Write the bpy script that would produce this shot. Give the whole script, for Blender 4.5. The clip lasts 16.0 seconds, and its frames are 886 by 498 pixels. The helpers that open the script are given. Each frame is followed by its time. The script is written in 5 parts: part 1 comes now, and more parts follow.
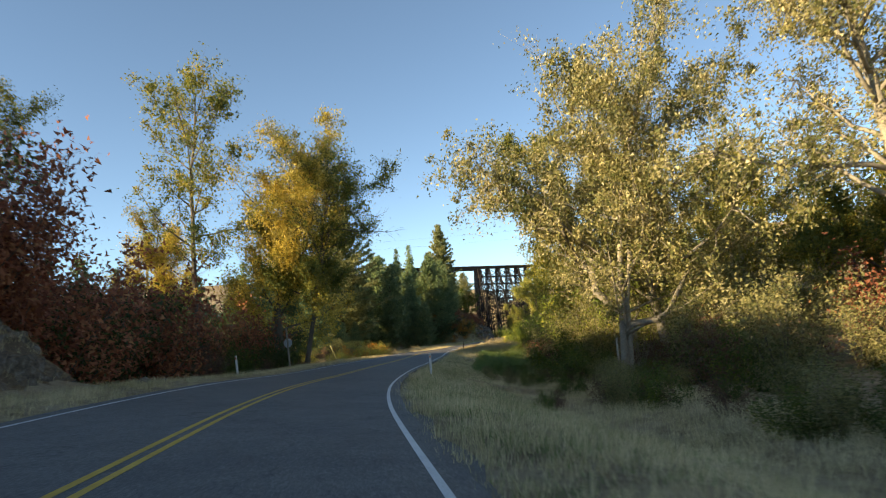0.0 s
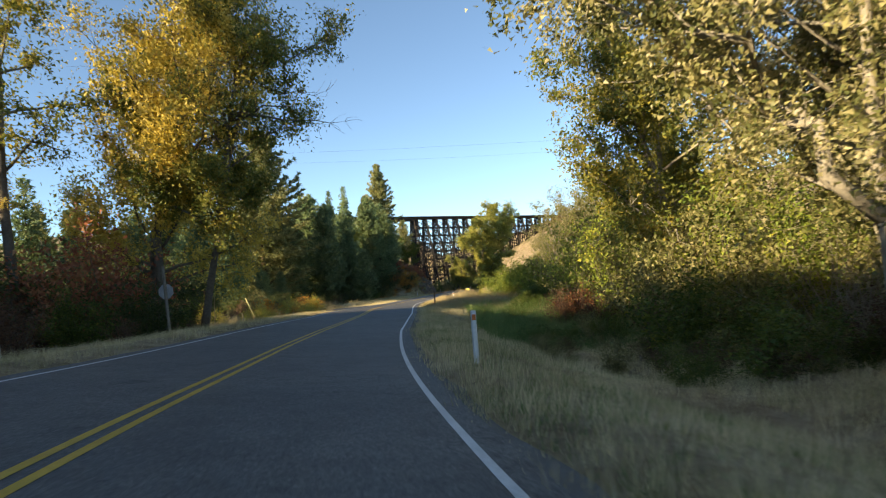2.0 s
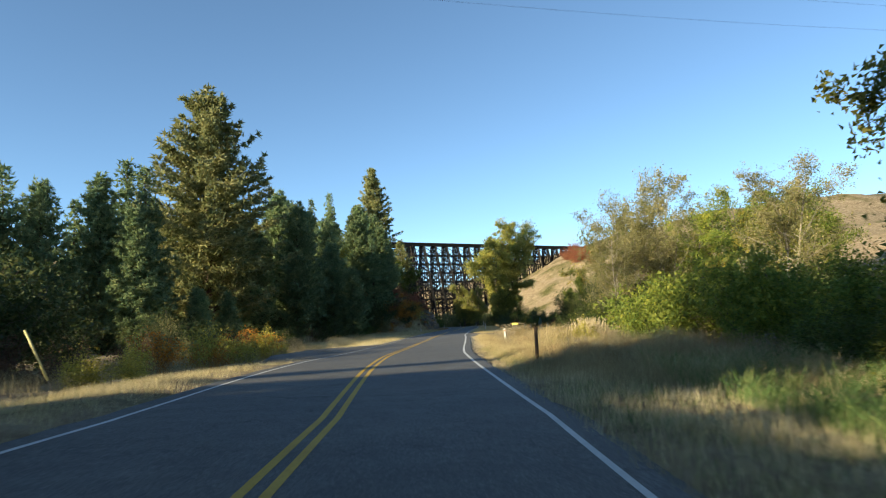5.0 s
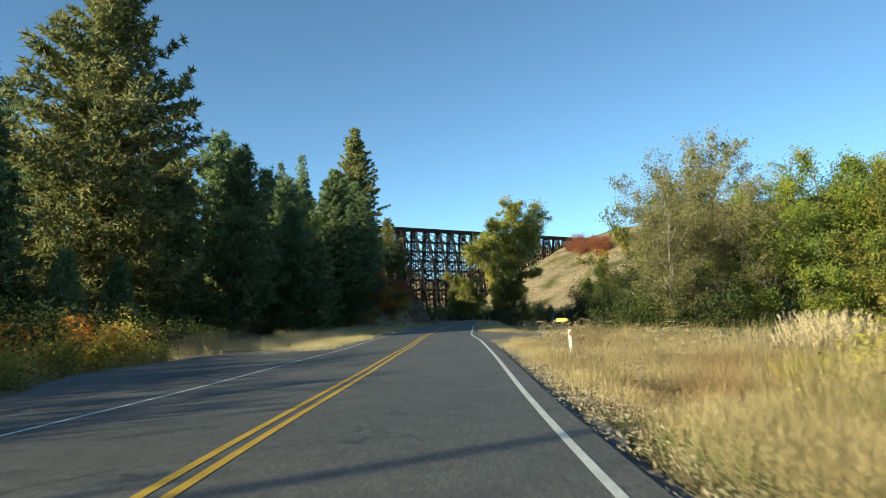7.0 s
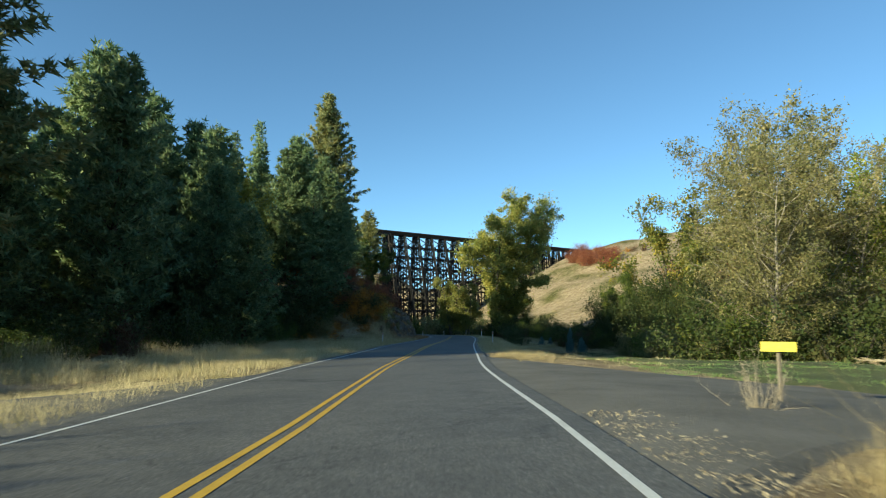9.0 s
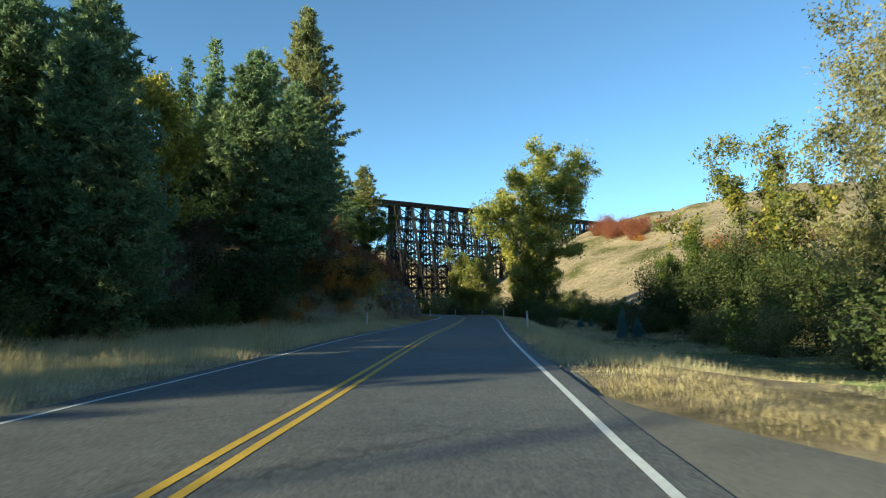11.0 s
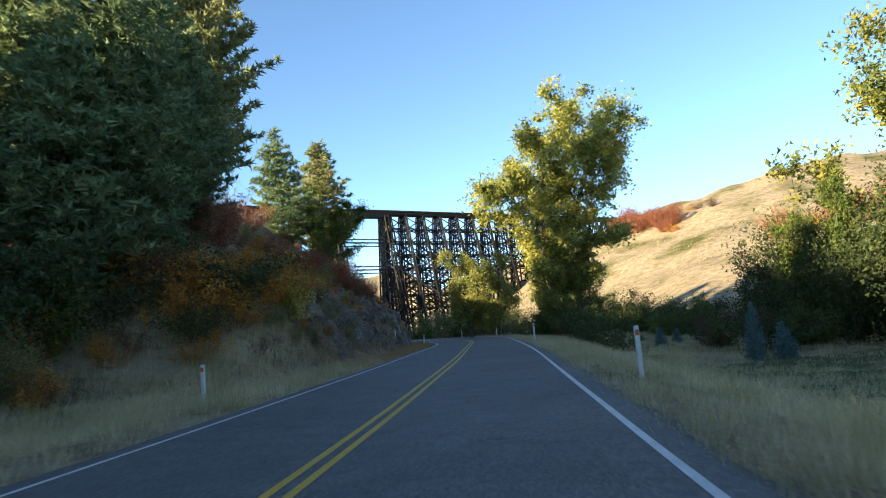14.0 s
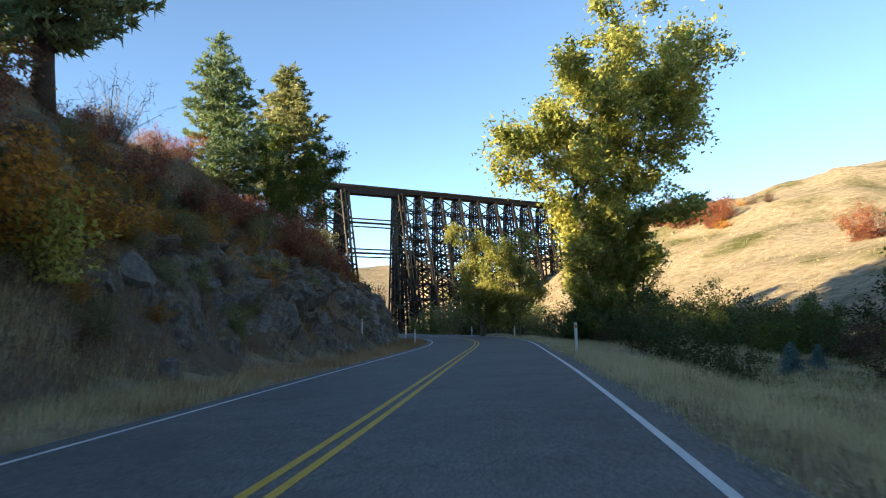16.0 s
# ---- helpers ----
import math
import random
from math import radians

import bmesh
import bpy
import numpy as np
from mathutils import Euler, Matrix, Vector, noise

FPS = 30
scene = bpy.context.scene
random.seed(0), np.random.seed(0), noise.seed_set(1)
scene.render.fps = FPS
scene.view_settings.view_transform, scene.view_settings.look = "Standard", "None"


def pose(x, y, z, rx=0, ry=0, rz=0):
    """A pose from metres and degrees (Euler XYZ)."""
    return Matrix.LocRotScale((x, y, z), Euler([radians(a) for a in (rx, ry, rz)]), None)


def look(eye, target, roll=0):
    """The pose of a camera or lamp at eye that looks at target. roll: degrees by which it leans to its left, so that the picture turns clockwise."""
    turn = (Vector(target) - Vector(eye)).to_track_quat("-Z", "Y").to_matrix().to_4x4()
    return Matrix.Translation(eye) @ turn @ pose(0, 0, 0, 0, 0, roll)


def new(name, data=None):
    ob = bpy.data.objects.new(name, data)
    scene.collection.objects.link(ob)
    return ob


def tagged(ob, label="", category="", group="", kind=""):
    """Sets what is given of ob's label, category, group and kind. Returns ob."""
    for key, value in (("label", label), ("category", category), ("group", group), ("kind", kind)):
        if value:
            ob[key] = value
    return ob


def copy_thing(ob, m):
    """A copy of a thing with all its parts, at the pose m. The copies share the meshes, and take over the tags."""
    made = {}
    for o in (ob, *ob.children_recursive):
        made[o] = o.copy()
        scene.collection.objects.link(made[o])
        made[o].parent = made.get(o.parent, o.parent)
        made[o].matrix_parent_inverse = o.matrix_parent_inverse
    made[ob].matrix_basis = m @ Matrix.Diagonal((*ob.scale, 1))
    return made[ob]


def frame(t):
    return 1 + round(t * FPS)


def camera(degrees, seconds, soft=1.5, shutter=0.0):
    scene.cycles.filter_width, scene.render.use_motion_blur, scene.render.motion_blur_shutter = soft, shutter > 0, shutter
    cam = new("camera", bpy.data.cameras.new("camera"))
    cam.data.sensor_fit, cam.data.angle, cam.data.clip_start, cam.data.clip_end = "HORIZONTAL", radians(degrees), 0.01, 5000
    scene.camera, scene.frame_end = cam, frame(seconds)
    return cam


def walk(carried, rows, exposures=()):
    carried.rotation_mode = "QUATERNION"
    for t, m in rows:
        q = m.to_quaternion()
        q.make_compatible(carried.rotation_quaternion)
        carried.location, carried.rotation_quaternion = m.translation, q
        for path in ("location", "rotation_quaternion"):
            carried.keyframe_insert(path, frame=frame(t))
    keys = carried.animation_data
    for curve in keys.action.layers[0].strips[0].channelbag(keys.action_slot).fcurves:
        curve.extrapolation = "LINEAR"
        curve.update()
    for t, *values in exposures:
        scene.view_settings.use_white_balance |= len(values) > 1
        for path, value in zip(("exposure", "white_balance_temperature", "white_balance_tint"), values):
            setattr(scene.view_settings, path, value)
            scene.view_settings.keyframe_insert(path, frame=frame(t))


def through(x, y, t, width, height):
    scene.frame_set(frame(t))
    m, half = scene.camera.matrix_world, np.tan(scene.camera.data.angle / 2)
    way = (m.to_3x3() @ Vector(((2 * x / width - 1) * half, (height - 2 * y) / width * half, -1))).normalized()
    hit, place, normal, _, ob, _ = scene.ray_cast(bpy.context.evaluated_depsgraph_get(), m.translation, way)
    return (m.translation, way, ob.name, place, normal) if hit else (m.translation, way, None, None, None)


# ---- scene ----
cam = camera(65.55, 16.0, soft=1.05, shutter=0.25)
PATH = [
    (0.0, 0.00, 0.00, 1.52, 97.44, 4.51, -5.38),
    (0.5, -0.44, 6.19, 1.51, 95.89, 4.66, -7.07),
    (1.0, -0.75, 12.30, 1.47, 95.35, 4.84, -8.67),
    (1.5, -0.92, 18.44, 1.39, 94.51, 4.38, -10.37),
    (2.0, -0.87, 24.62, 1.27, 93.32, 4.33, -11.43),
    (2.5, -0.60, 30.78, 1.17, 93.27, 3.82, -13.22),
    (3.0, -0.26, 36.95, 1.15, 93.66, 3.75, -14.51),
    (3.5, 0.23, 43.13, 1.18, 94.50, 2.57, -12.59),
    (4.0, 0.83, 49.34, 1.21, 96.23, 3.08, -12.45),
    (6.5, 6.33, 82.50, 1.32, 96.24, 2.27, -12.44),
    (7.0, 7.84, 88.72, 1.29, 95.64, 1.29, -13.18),
    (7.5, 9.37, 94.96, 1.26, 96.57, 0.18, -13.76),
    (8.0, 10.96, 101.33, 1.25, 97.06, 0.37, -14.24),
    (10.5, 18.31, 131.57, 1.18, 95.57, -1.87, -13.63),
    (11.0, 19.79, 136.91, 1.20, 95.07, -0.28, -13.10),
    (11.5, 21.29, 142.21, 1.22, 94.87, 2.80, -11.56),
    (12.0, 22.78, 147.50, 1.25, 94.69, 2.09, -11.31),
    (12.5, 24.26, 152.78, 1.27, 95.38, 2.44, -9.89),
    (13.0, 25.69, 158.02, 1.31, 96.27, 1.25, -10.94),
    (13.5, 27.18, 163.22, 1.36, 96.88, -0.05, -10.49),
    (14.0, 28.73, 168.37, 1.39, 96.82, 4.38, -12.09),
    (14.5, 30.29, 173.46, 1.36, 96.89, 3.62, -12.35),
    (15.0, 31.86, 178.50, 1.30, 96.75, 1.91, -12.16),
    (15.5, 33.38, 183.57, 1.32, 96.61, 0.75, -11.75),
    (16.0, 34.94, 188.62, 1.41, 96.41, 1.11, -10.45),
]
EXPOSURES = [(0.0, 1.42, 8500, 3), (2.0, 1.47, 8000, 3), (3.0, 1.48, 7600, 3), (4.0, 1.42, 7300, 2), (6.5, 0.99, 6650, -10), (8.0, 0.98, 6500, -13), (10.5, 1.06, 6300, -15), (11.5, 1.30, 6300, -12), (12.5, 1.50, 6400, -7), (13.2, 1.74, 6650, -3), (14.0, 1.86, 6900, 0), (16.0, 1.85, 7250, 2)]
walk(cam, [(t, pose(*p)) for t, *p in PATH], EXPOSURES)

# ---- light ----
SUN_WAY = Vector((0.92, 0.34, -0.26)).normalized()   # the way the sunlight travels
world = bpy.data.worlds.new("world")
scene.world = world
world.use_nodes = True
wn = world.node_tree
sky = wn.nodes.new("ShaderNodeTexSky")
sky.sky_type, sky.sun_disc = "NISHITA", False
sky.sun_elevation = math.asin(-SUN_WAY.z)
sky.sun_rotation = math.atan2(-SUN_WAY.x, -SUN_WAY.y)
sky.altitude, sky.air_density, sky.dust_density, sky.ozone_density = 700, 0.62, 0.05, 2.4
wn.links.new(sky.outputs[0], wn.nodes["Background"].inputs[0])
wn.nodes["Background"].inputs[1].default_value = 0.125
sun = new("sun", bpy.data.lights.new("sun", "SUN"))
sun.data.energy, sun.data.angle, sun.data.color = 5.0, radians(0.6), (1.0, 0.84, 0.62)
sun.matrix_world = look((0, 0, 80), Vector((0, 0, 80)) + SUN_WAY)

# ---- materials ----
def mat_nodes(name):
    m = bpy.data.materials.new(name)
    m.use_nodes = True
    nt = m.node_tree
    return m, nt, nt.nodes["Principled BSDF"]


def tex(nt, kind, scale, detail=6.0, coord="Object", rough=0.55):
    tc = nt.nodes.new("ShaderNodeTexCoord")
    n = nt.nodes.new(kind)
    n.inputs["Scale"].default_value = scale
    if kind == "ShaderNodeTexNoise":
        n.inputs["Detail"].default_value = detail
        n.inputs["Roughness"].default_value = rough
    nt.links.new(tc.outputs[coord], n.inputs["Vector"])
    return n


def ramp(nt, src, stops):
    r = nt.nodes.new("ShaderNodeValToRGB")
    e = r.color_ramp.elements
    while len(e) < len(stops):
        e.new(0.5)
    for el, (p, c) in zip(e, stops):
        el.position, el.color = p, (*c, 1)
    nt.links.new(src, r.inputs[0])
    return r


def mix(nt, fac, a, b, mode="MIX"):
    n = nt.nodes.new("ShaderNodeMix")
    n.data_type, n.blend_type = "RGBA", mode
    for sock, v in ((n.inputs[0], fac), (n.inputs[6], a), (n.inputs[7], b)):
        if isinstance(v, (int, float)):
            sock.default_value = v
        elif isinstance(v, tuple):
            sock.default_value = (*v, 1)
        else:
            nt.links.new(v, sock)
    return n.outputs[2]


def bump(nt, src, bsdf, strength, dist):
    b = nt.nodes.new("ShaderNodeBump")
    b.inputs["Strength"].default_value, b.inputs["Distance"].default_value = strength, dist
    nt.links.new(src, b.inputs["Height"])
    nt.links.new(b.outputs[0], bsdf.inputs["Normal"])


def surface(name, dark, light, scale, rough=0.8, fine=20.0, relief=0.3, dist=0.02, coord="Object", metal=0.0):
    """A two-scale mottled surface: broad stains and fine grain."""
    m, nt, b = mat_nodes(name)
    broad, grain = tex(nt, "ShaderNodeTexNoise", scale, 5, coord), tex(nt, "ShaderNodeTexNoise", scale * fine, 8, coord, 0.7)
    c1 = ramp(nt, broad.outputs[0], [(0.3, dark), (0.7, light)])
    c2 = ramp(nt, grain.outputs[0], [(0.3, tuple(0.62 * v for v in dark)), (0.7, light)])
    nt.links.new(mix(nt, 0.5, c1.outputs[0], c2.outputs[0]), b.inputs["Base Color"])
    b.inputs["Roughness"].default_value, b.inputs["Metallic"].default_value = rough, metal
    b.inputs["Specular IOR Level"].default_value = 0.3
    bump(nt, grain.outputs[0], b, relief, dist)
    return m


def foliage(name, stops, through=0.35, rough=0.6):
    """Leaves: each one has its own tone, some light passes through."""
    m, nt, b = mat_nodes(name)
    geo = nt.nodes.new("ShaderNodeNewGeometry")
    obi = nt.nodes.new("ShaderNodeObjectInfo")
    clump = tex(nt, "ShaderNodeTexNoise", 0.35, 3)
    a = nt.nodes.new("ShaderNodeMath")
    a.operation = "MULTIPLY_ADD"
    a.inputs[1].default_value = 0.55
    nt.links.new(geo.outputs["Random Per Island"], a.inputs[0])
    c = nt.nodes.new("ShaderNodeMath")
    c.operation = "MULTIPLY_ADD"
    c.inputs[1].default_value, c.inputs[2].default_value = 1.3, -0.45
    nt.links.new(clump.outputs[0], c.inputs[0])
    nt.links.new(c.outputs[0], a.inputs[2])
    r = ramp(nt, a.outputs[0], stops)
    hsv = nt.nodes.new("ShaderNodeHueSaturation")
    v = nt.nodes.new("ShaderNodeMapRange")
    v.inputs["To Min"].default_value, v.inputs["To Max"].default_value = 1.05, 1.45
    nt.links.new(obi.outputs["Random"], v.inputs[0])
    nt.links.new(v.outputs[0], hsv.inputs["Value"])
    nt.links.new(r.outputs[0], hsv.inputs["Color"])
    nt.links.new(hsv.outputs[0], b.inputs["Base Color"])
    b.inputs["Roughness"].default_value = rough
    b.inputs["Specular IOR Level"].default_value = 0.25
    t = nt.nodes.new("ShaderNodeBsdfTranslucent")
    nt.links.new(hsv.outputs[0], t.inputs[0])
    ms = nt.nodes.new("ShaderNodeMixShader")
    ms.inputs[0].default_value = through
    nt.links.new(b.outputs[0], ms.inputs[1])
    nt.links.new(t.outputs[0], ms.inputs[2])
    nt.links.new(ms.outputs[0], nt.nodes["Material Output"].inputs[0])
    return m


def asphalt_material():
    m, nt, b = mat_nodes("asphalt")
    grain = tex(nt, "ShaderNodeTexNoise", 26, 6, "Object", 0.85)
    broad = tex(nt, "ShaderNodeTexNoise", 0.25, 5)
    patch = tex(nt, "ShaderNodeTexNoise", 1.7, 6)
    c1 = ramp(nt, grain.outputs[0], [(0.32, (0.043, 0.043, 0.045)), (0.5, (0.096, 0.095, 0.093)), (0.68, (0.21, 0.204, 0.193))])
    c2 = ramp(nt, broad.outputs[0], [(0.3, (0.78, 0.78, 0.80)), (0.7, (1.12, 1.1, 1.06))])
    c3 = ramp(nt, patch.outputs[0], [(0.35, (0.86, 0.86, 0.86)), (0.65, (1.08, 1.08, 1.08))])
    stones = tex(nt, "ShaderNodeTexVoronoi", 38)
    c4 = ramp(nt, stones.outputs[1], [(0.2, (0.72, 0.72, 0.73)), (0.8, (1.3, 1.29, 1.26))])
    col = mix(nt, 1.0, mix(nt, 1.0, c1.outputs[0], c2.outputs[0], "MULTIPLY"), c3.outputs[0], "MULTIPLY")
    col = mix(nt, 1.0, col, c4.outputs[0], "MULTIPLY")
    crack = tex(nt, "ShaderNodeTexVoronoi", 0.22)
    crack.feature = "DISTANCE_TO_EDGE"
    wob = tex(nt, "ShaderNodeTexNoise", 1.1, 5)
    add = nt.nodes.new("ShaderNodeVectorMath")
    add.operation = "MULTIPLY_ADD"
    add.inputs[1].default_value = (2.5, 2.5, 0)
    nt.links.new(wob.outputs[1], add.inputs[0])
    nt.links.new(crack.inputs["Vector"].links[0].from_socket, add.inputs[2])
    nt.links.new(add.outputs[0], crack.inputs["Vector"])
    line = ramp(nt, crack.outputs[0], [(0.0, (0.45, 0.45, 0.45)), (0.006, (1, 1, 1))])
    col = mix(nt, 1.0, col, line.outputs[0], "MULTIPLY")
    nt.links.new(col, b.inputs["Base Color"])
    b.inputs["Roughness"].default_value = 0.75
    b.inputs["Specular IOR Level"].default_value = 0.4
    bump(nt, grain.outputs[0], b, 0.4, 0.006)
    return m


def ground_material():
    """Dry bunch grass, soil and green patches."""
    m, nt, b = mat_nodes("dry_grass_ground")
    broad = tex(nt, "ShaderNodeTexNoise", 0.06, 6)
    mid = tex(nt, "ShaderNodeTexNoise", 0.7, 7, "Object", 0.65)
    fine = tex(nt, "ShaderNodeTexNoise", 9, 8, "Object", 0.75)
    straw = ramp(nt, mid.outputs[0], [(0.3, (0.20, 0.15, 0.098)), (0.5, (0.345, 0.272, 0.182)), (0.72, (0.47, 0.395, 0.28))])
    green = ramp(nt, mid.outputs[0], [(0.3, (0.055, 0.065, 0.022)), (0.7, (0.16, 0.15, 0.055))])
    fac = ramp(nt, broad.outputs[0], [(0.52, (0, 0, 0)), (0.68, (1, 1, 1))])
    col = mix(nt, fac.outputs[0], straw.outputs[0], green.outputs[0])
    tone = ramp(nt, fine.outputs[0], [(0.28, (0.55, 0.52, 0.47)), (0.7, (1.15, 1.12, 1.08))])
    col = mix(nt, 1.0, col, tone.outputs[0], "MULTIPLY")
    geo = nt.nodes.new("ShaderNodeNewGeometry")
    sep = nt.nodes.new("ShaderNodeSeparateXYZ")
    nt.links.new(geo.outputs["True Normal"], sep.inputs[0])
    wob = nt.nodes.new("ShaderNodeMath")
    wob.operation = "MULTIPLY_ADD"
    wob.inputs[1].default_value = 0.22
    nt.links.new(mid.outputs[0], wob.inputs[0])
    nt.links.new(sep.outputs[2], wob.inputs[2])
    steep = ramp(nt, wob.outputs[0], [(0.86, (1, 1, 1)), (0.97, (0, 0, 0))])
    stony = ramp(nt, fine.outputs[0], [(0.3, (0.075, 0.056, 0.04)), (0.55, (0.17, 0.125, 0.082)), (0.75, (0.28, 0.22, 0.155))])
    col = mix(nt, steep.outputs[0], col, stony.outputs[0])
    nt.links.new(col, b.inputs["Base Color"])
    b.inputs["Roughness"].default_value = 0.95
    b.inputs["Specular IOR Level"].default_value = 0.1
    bump(nt, fine.outputs[0], b, 0.8, 0.12)
    return m


ASPHALT, GROUND = asphalt_material(), ground_material()
DRIVE = surface("worn_gravelled_asphalt", (0.085, 0.080, 0.073), (0.21, 0.197, 0.176), 0.5, 0.9, 40, 0.9, 0.03)
LAWN = surface("mown_lawn", (0.050, 0.072, 0.026), (0.13, 0.135, 0.055), 0.25, 0.95, 30, 0.8, 0.05)
GRAVEL = surface("gravel", (0.14, 0.132, 0.12), (0.38, 0.355, 0.315), 0.5, 0.9, 36, 0.9, 0.04)
WHITE_LINE = surface("worn_white_paint", (0.46, 0.46, 0.45), (0.74, 0.74, 0.72), 1.4, 0.7, 14, 0.2, 0.002)
YELLOW_LINE = surface("worn_yellow_paint", (0.44, 0.27, 0.035), (0.66, 0.42, 0.06), 1.4, 0.7, 14, 0.2, 0.002)
ROCK = surface("basalt_rock", (0.085, 0.075, 0.066), (0.34, 0.30, 0.255), 0.5, 0.9, 8, 0.9, 0.15)
TIMBER = surface("creosoted_timber", (0.014, 0.012, 0.010), (0.045, 0.036, 0.029), 0.5, 0.85, 6, 0.5, 0.03)
OLD_TIMBER = surface("weathered_timber", (0.06, 0.048, 0.036), (0.17, 0.135, 0.10), 0.5, 0.85, 6, 0.5, 0.03)
GIRDER = surface("rusty_black_steel", (0.016, 0.013, 0.012), (0.05, 0.037, 0.03), 0.6, 0.7, 8, 0.3, 0.01)
POST_WHITE = surface("white_plastic", (0.60, 0.60, 0.58), (0.80, 0.80, 0.78), 3, 0.5, 6, 0.1, 0.002)
REFLECTOR = surface("amber_reflector", (0.52, 0.13, 0.03), (0.68, 0.20, 0.05), 20, 0.3, 4, 0.1, 0.001)
YELLOW_BOX = surface("yellow_plastic", (0.62, 0.50, 0.06), (0.78, 0.66, 0.12), 3, 0.45, 6, 0.1, 0.002)
SIGN_BACK = surface("bare_aluminium", (0.30, 0.31, 0.32), (0.46, 0.47, 0.48), 3, 0.45, 8, 0.1, 0.002, metal=0.6)
POLE_WOOD = surface("grey_wood_post", (0.16, 0.13, 0.10), (0.30, 0.26, 0.21), 2, 0.85, 8, 0.4, 0.01)
BARK_PALE = surface("pale_bark", (0.15, 0.125, 0.095), (0.42, 0.37, 0.29), 0.9, 0.9, 9, 0.8, 0.05)
BARK_GREY = surface("grey_bark", (0.07, 0.058, 0.046), (0.20, 0.17, 0.135), 0.9, 0.9, 9, 0.8, 0.05)
BARK_PINE = surface("pine_bark", (0.045, 0.032, 0.025), (0.16, 0.105, 0.07), 0.9, 0.9, 9, 0.9, 0.06)
TWIG = surface("bare_twigs", (0.22, 0.18, 0.13), (0.42, 0.36, 0.28), 2, 0.9, 6, 0.3, 0.01)

LEAF_COTTON = foliage("cottonwood_leaves", [(0.0, (0.055, 0.078, 0.02)), (0.4, (0.115, 0.13, 0.03)), (0.7, (0.23, 0.195, 0.04)), (0.97, (0.38, 0.275, 0.05))])
LEAF_GOLD = foliage("golden_leaves", [(0.0, (0.17, 0.17, 0.035)), (0.35, (0.36, 0.28, 0.06)), (0.65, (0.53, 0.40, 0.09)), (0.95, (0.64, 0.51, 0.20))], 0.5)
LEAF_GREEN = foliage("green_leaves", [(0.0, (0.028, 0.048, 0.012)), (0.45, (0.065, 0.095, 0.02)), (0.75, (0.13, 0.145, 0.028)), (0.95, (0.28, 0.23, 0.04))])
LEAF_DARK = foliage("dark_leaves", [(0.0, (0.022, 0.036, 0.012)), (0.5, (0.050, 0.068, 0.021)), (0.9, (0.10, 0.10, 0.034))])
LEAF_OLIVE = foliage("olive_leaves", [(0.0, (0.07, 0.08, 0.03)), (0.4, (0.16, 0.155, 0.06)), (0.7, (0.27, 0.235, 0.105)), (0.95, (0.38, 0.31, 0.15))], 0.4)
LEAF_LIME = foliage("lime_leaves", [(0.0, (0.07, 0.09, 0.02)), (0.4, (0.17, 0.18, 0.045)), (0.75, (0.29, 0.26, 0.07)), (0.95, (0.40, 0.32, 0.10))])
LEAF_RED = foliage("russet_leaves", [(0.0, (0.10, 0.038, 0.024)), (0.4, (0.22, 0.075, 0.044)), (0.7, (0.33, 0.13, 0.065)), (0.95, (0.38, 0.20, 0.09))])
LEAF_ORANGE = foliage("orange_leaves", [(0.0, (0.14, 0.07, 0.02)), (0.4, (0.34, 0.14, 0.025)), (0.7, (0.50, 0.22, 0.03)), (0.95, (0.54, 0.31, 0.05))])
# brown darkened further: shade that misses these bushes is put into the tone
LEAF_BROWN = foliage("brown_leaves", [(0.0, (0.045, 0.028, 0.021)), (0.45, (0.105, 0.058, 0.037)), (0.8, (0.17, 0.097, 0.052)), (0.98, (0.23, 0.165, 0.065))])
NEEDLE = foliage("pine_needles", [(0.0, (0.085, 0.115, 0.048)), (0.4, (0.19, 0.205, 0.085)), (0.7, (0.32, 0.30, 0.13)), (0.98, (0.44, 0.39, 0.19))], 0.42)
NEEDLE_DARK = foliage("fir_needles", [(0.0, (0.068, 0.112, 0.06)), (0.5, (0.155, 0.21, 0.10)), (0.9, (0.30, 0.325, 0.15))], 0.4)
NEEDLE_BLUE = foliage("blue_spruce_needles", [(0.0, (0.05, 0.095, 0.095)), (0.5, (0.105, 0.175, 0.17)), (0.9, (0.19, 0.28, 0.265))], 0.2)
STRAW = foliage("straw_blades", [(0.0, (0.12, 0.095, 0.045)), (0.35, (0.25, 0.195, 0.10)), (0.7, (0.39, 0.315, 0.17)), (0.95, (0.52, 0.44, 0.26))], 0.3)
RUSSET_BLADES = foliage("russet_blades", [(0.0, (0.14, 0.078, 0.036)), (0.45, (0.27, 0.165, 0.08)), (0.8, (0.38, 0.265, 0.14)), (0.98, (0.44, 0.34, 0.18))], 0.3)
GRASS_MIX = foliage("verge_blades", [(0.0, (0.18, 0.18, 0.072)), (0.3, (0.36, 0.30, 0.155)), (0.6, (0.53, 0.445, 0.26)), (0.95, (0.64, 0.55, 0.35))], 0.35)
GRASS_GREEN = foliage("green_blades", [(0.0, (0.055, 0.105, 0.034)), (0.5, (0.12, 0.19, 0.06)), (0.9, (0.25, 0.27, 0.10))], 0.4)
LITTER = foliage("dry_litter", [(0.0, (0.30, 0.24, 0.15)), (0.5, (0.46, 0.38, 0.25)), (0.95, (0.62, 0.54, 0.39))], 0.2)
LEAF_TURN = foliage("turning_leaves", [(0.0, (0.10, 0.135, 0.036)), (0.35, (0.215, 0.235, 0.06)), (0.65, (0.36, 0.325, 0.08)), (0.95, (0.53, 0.43, 0.12))], 0.4)
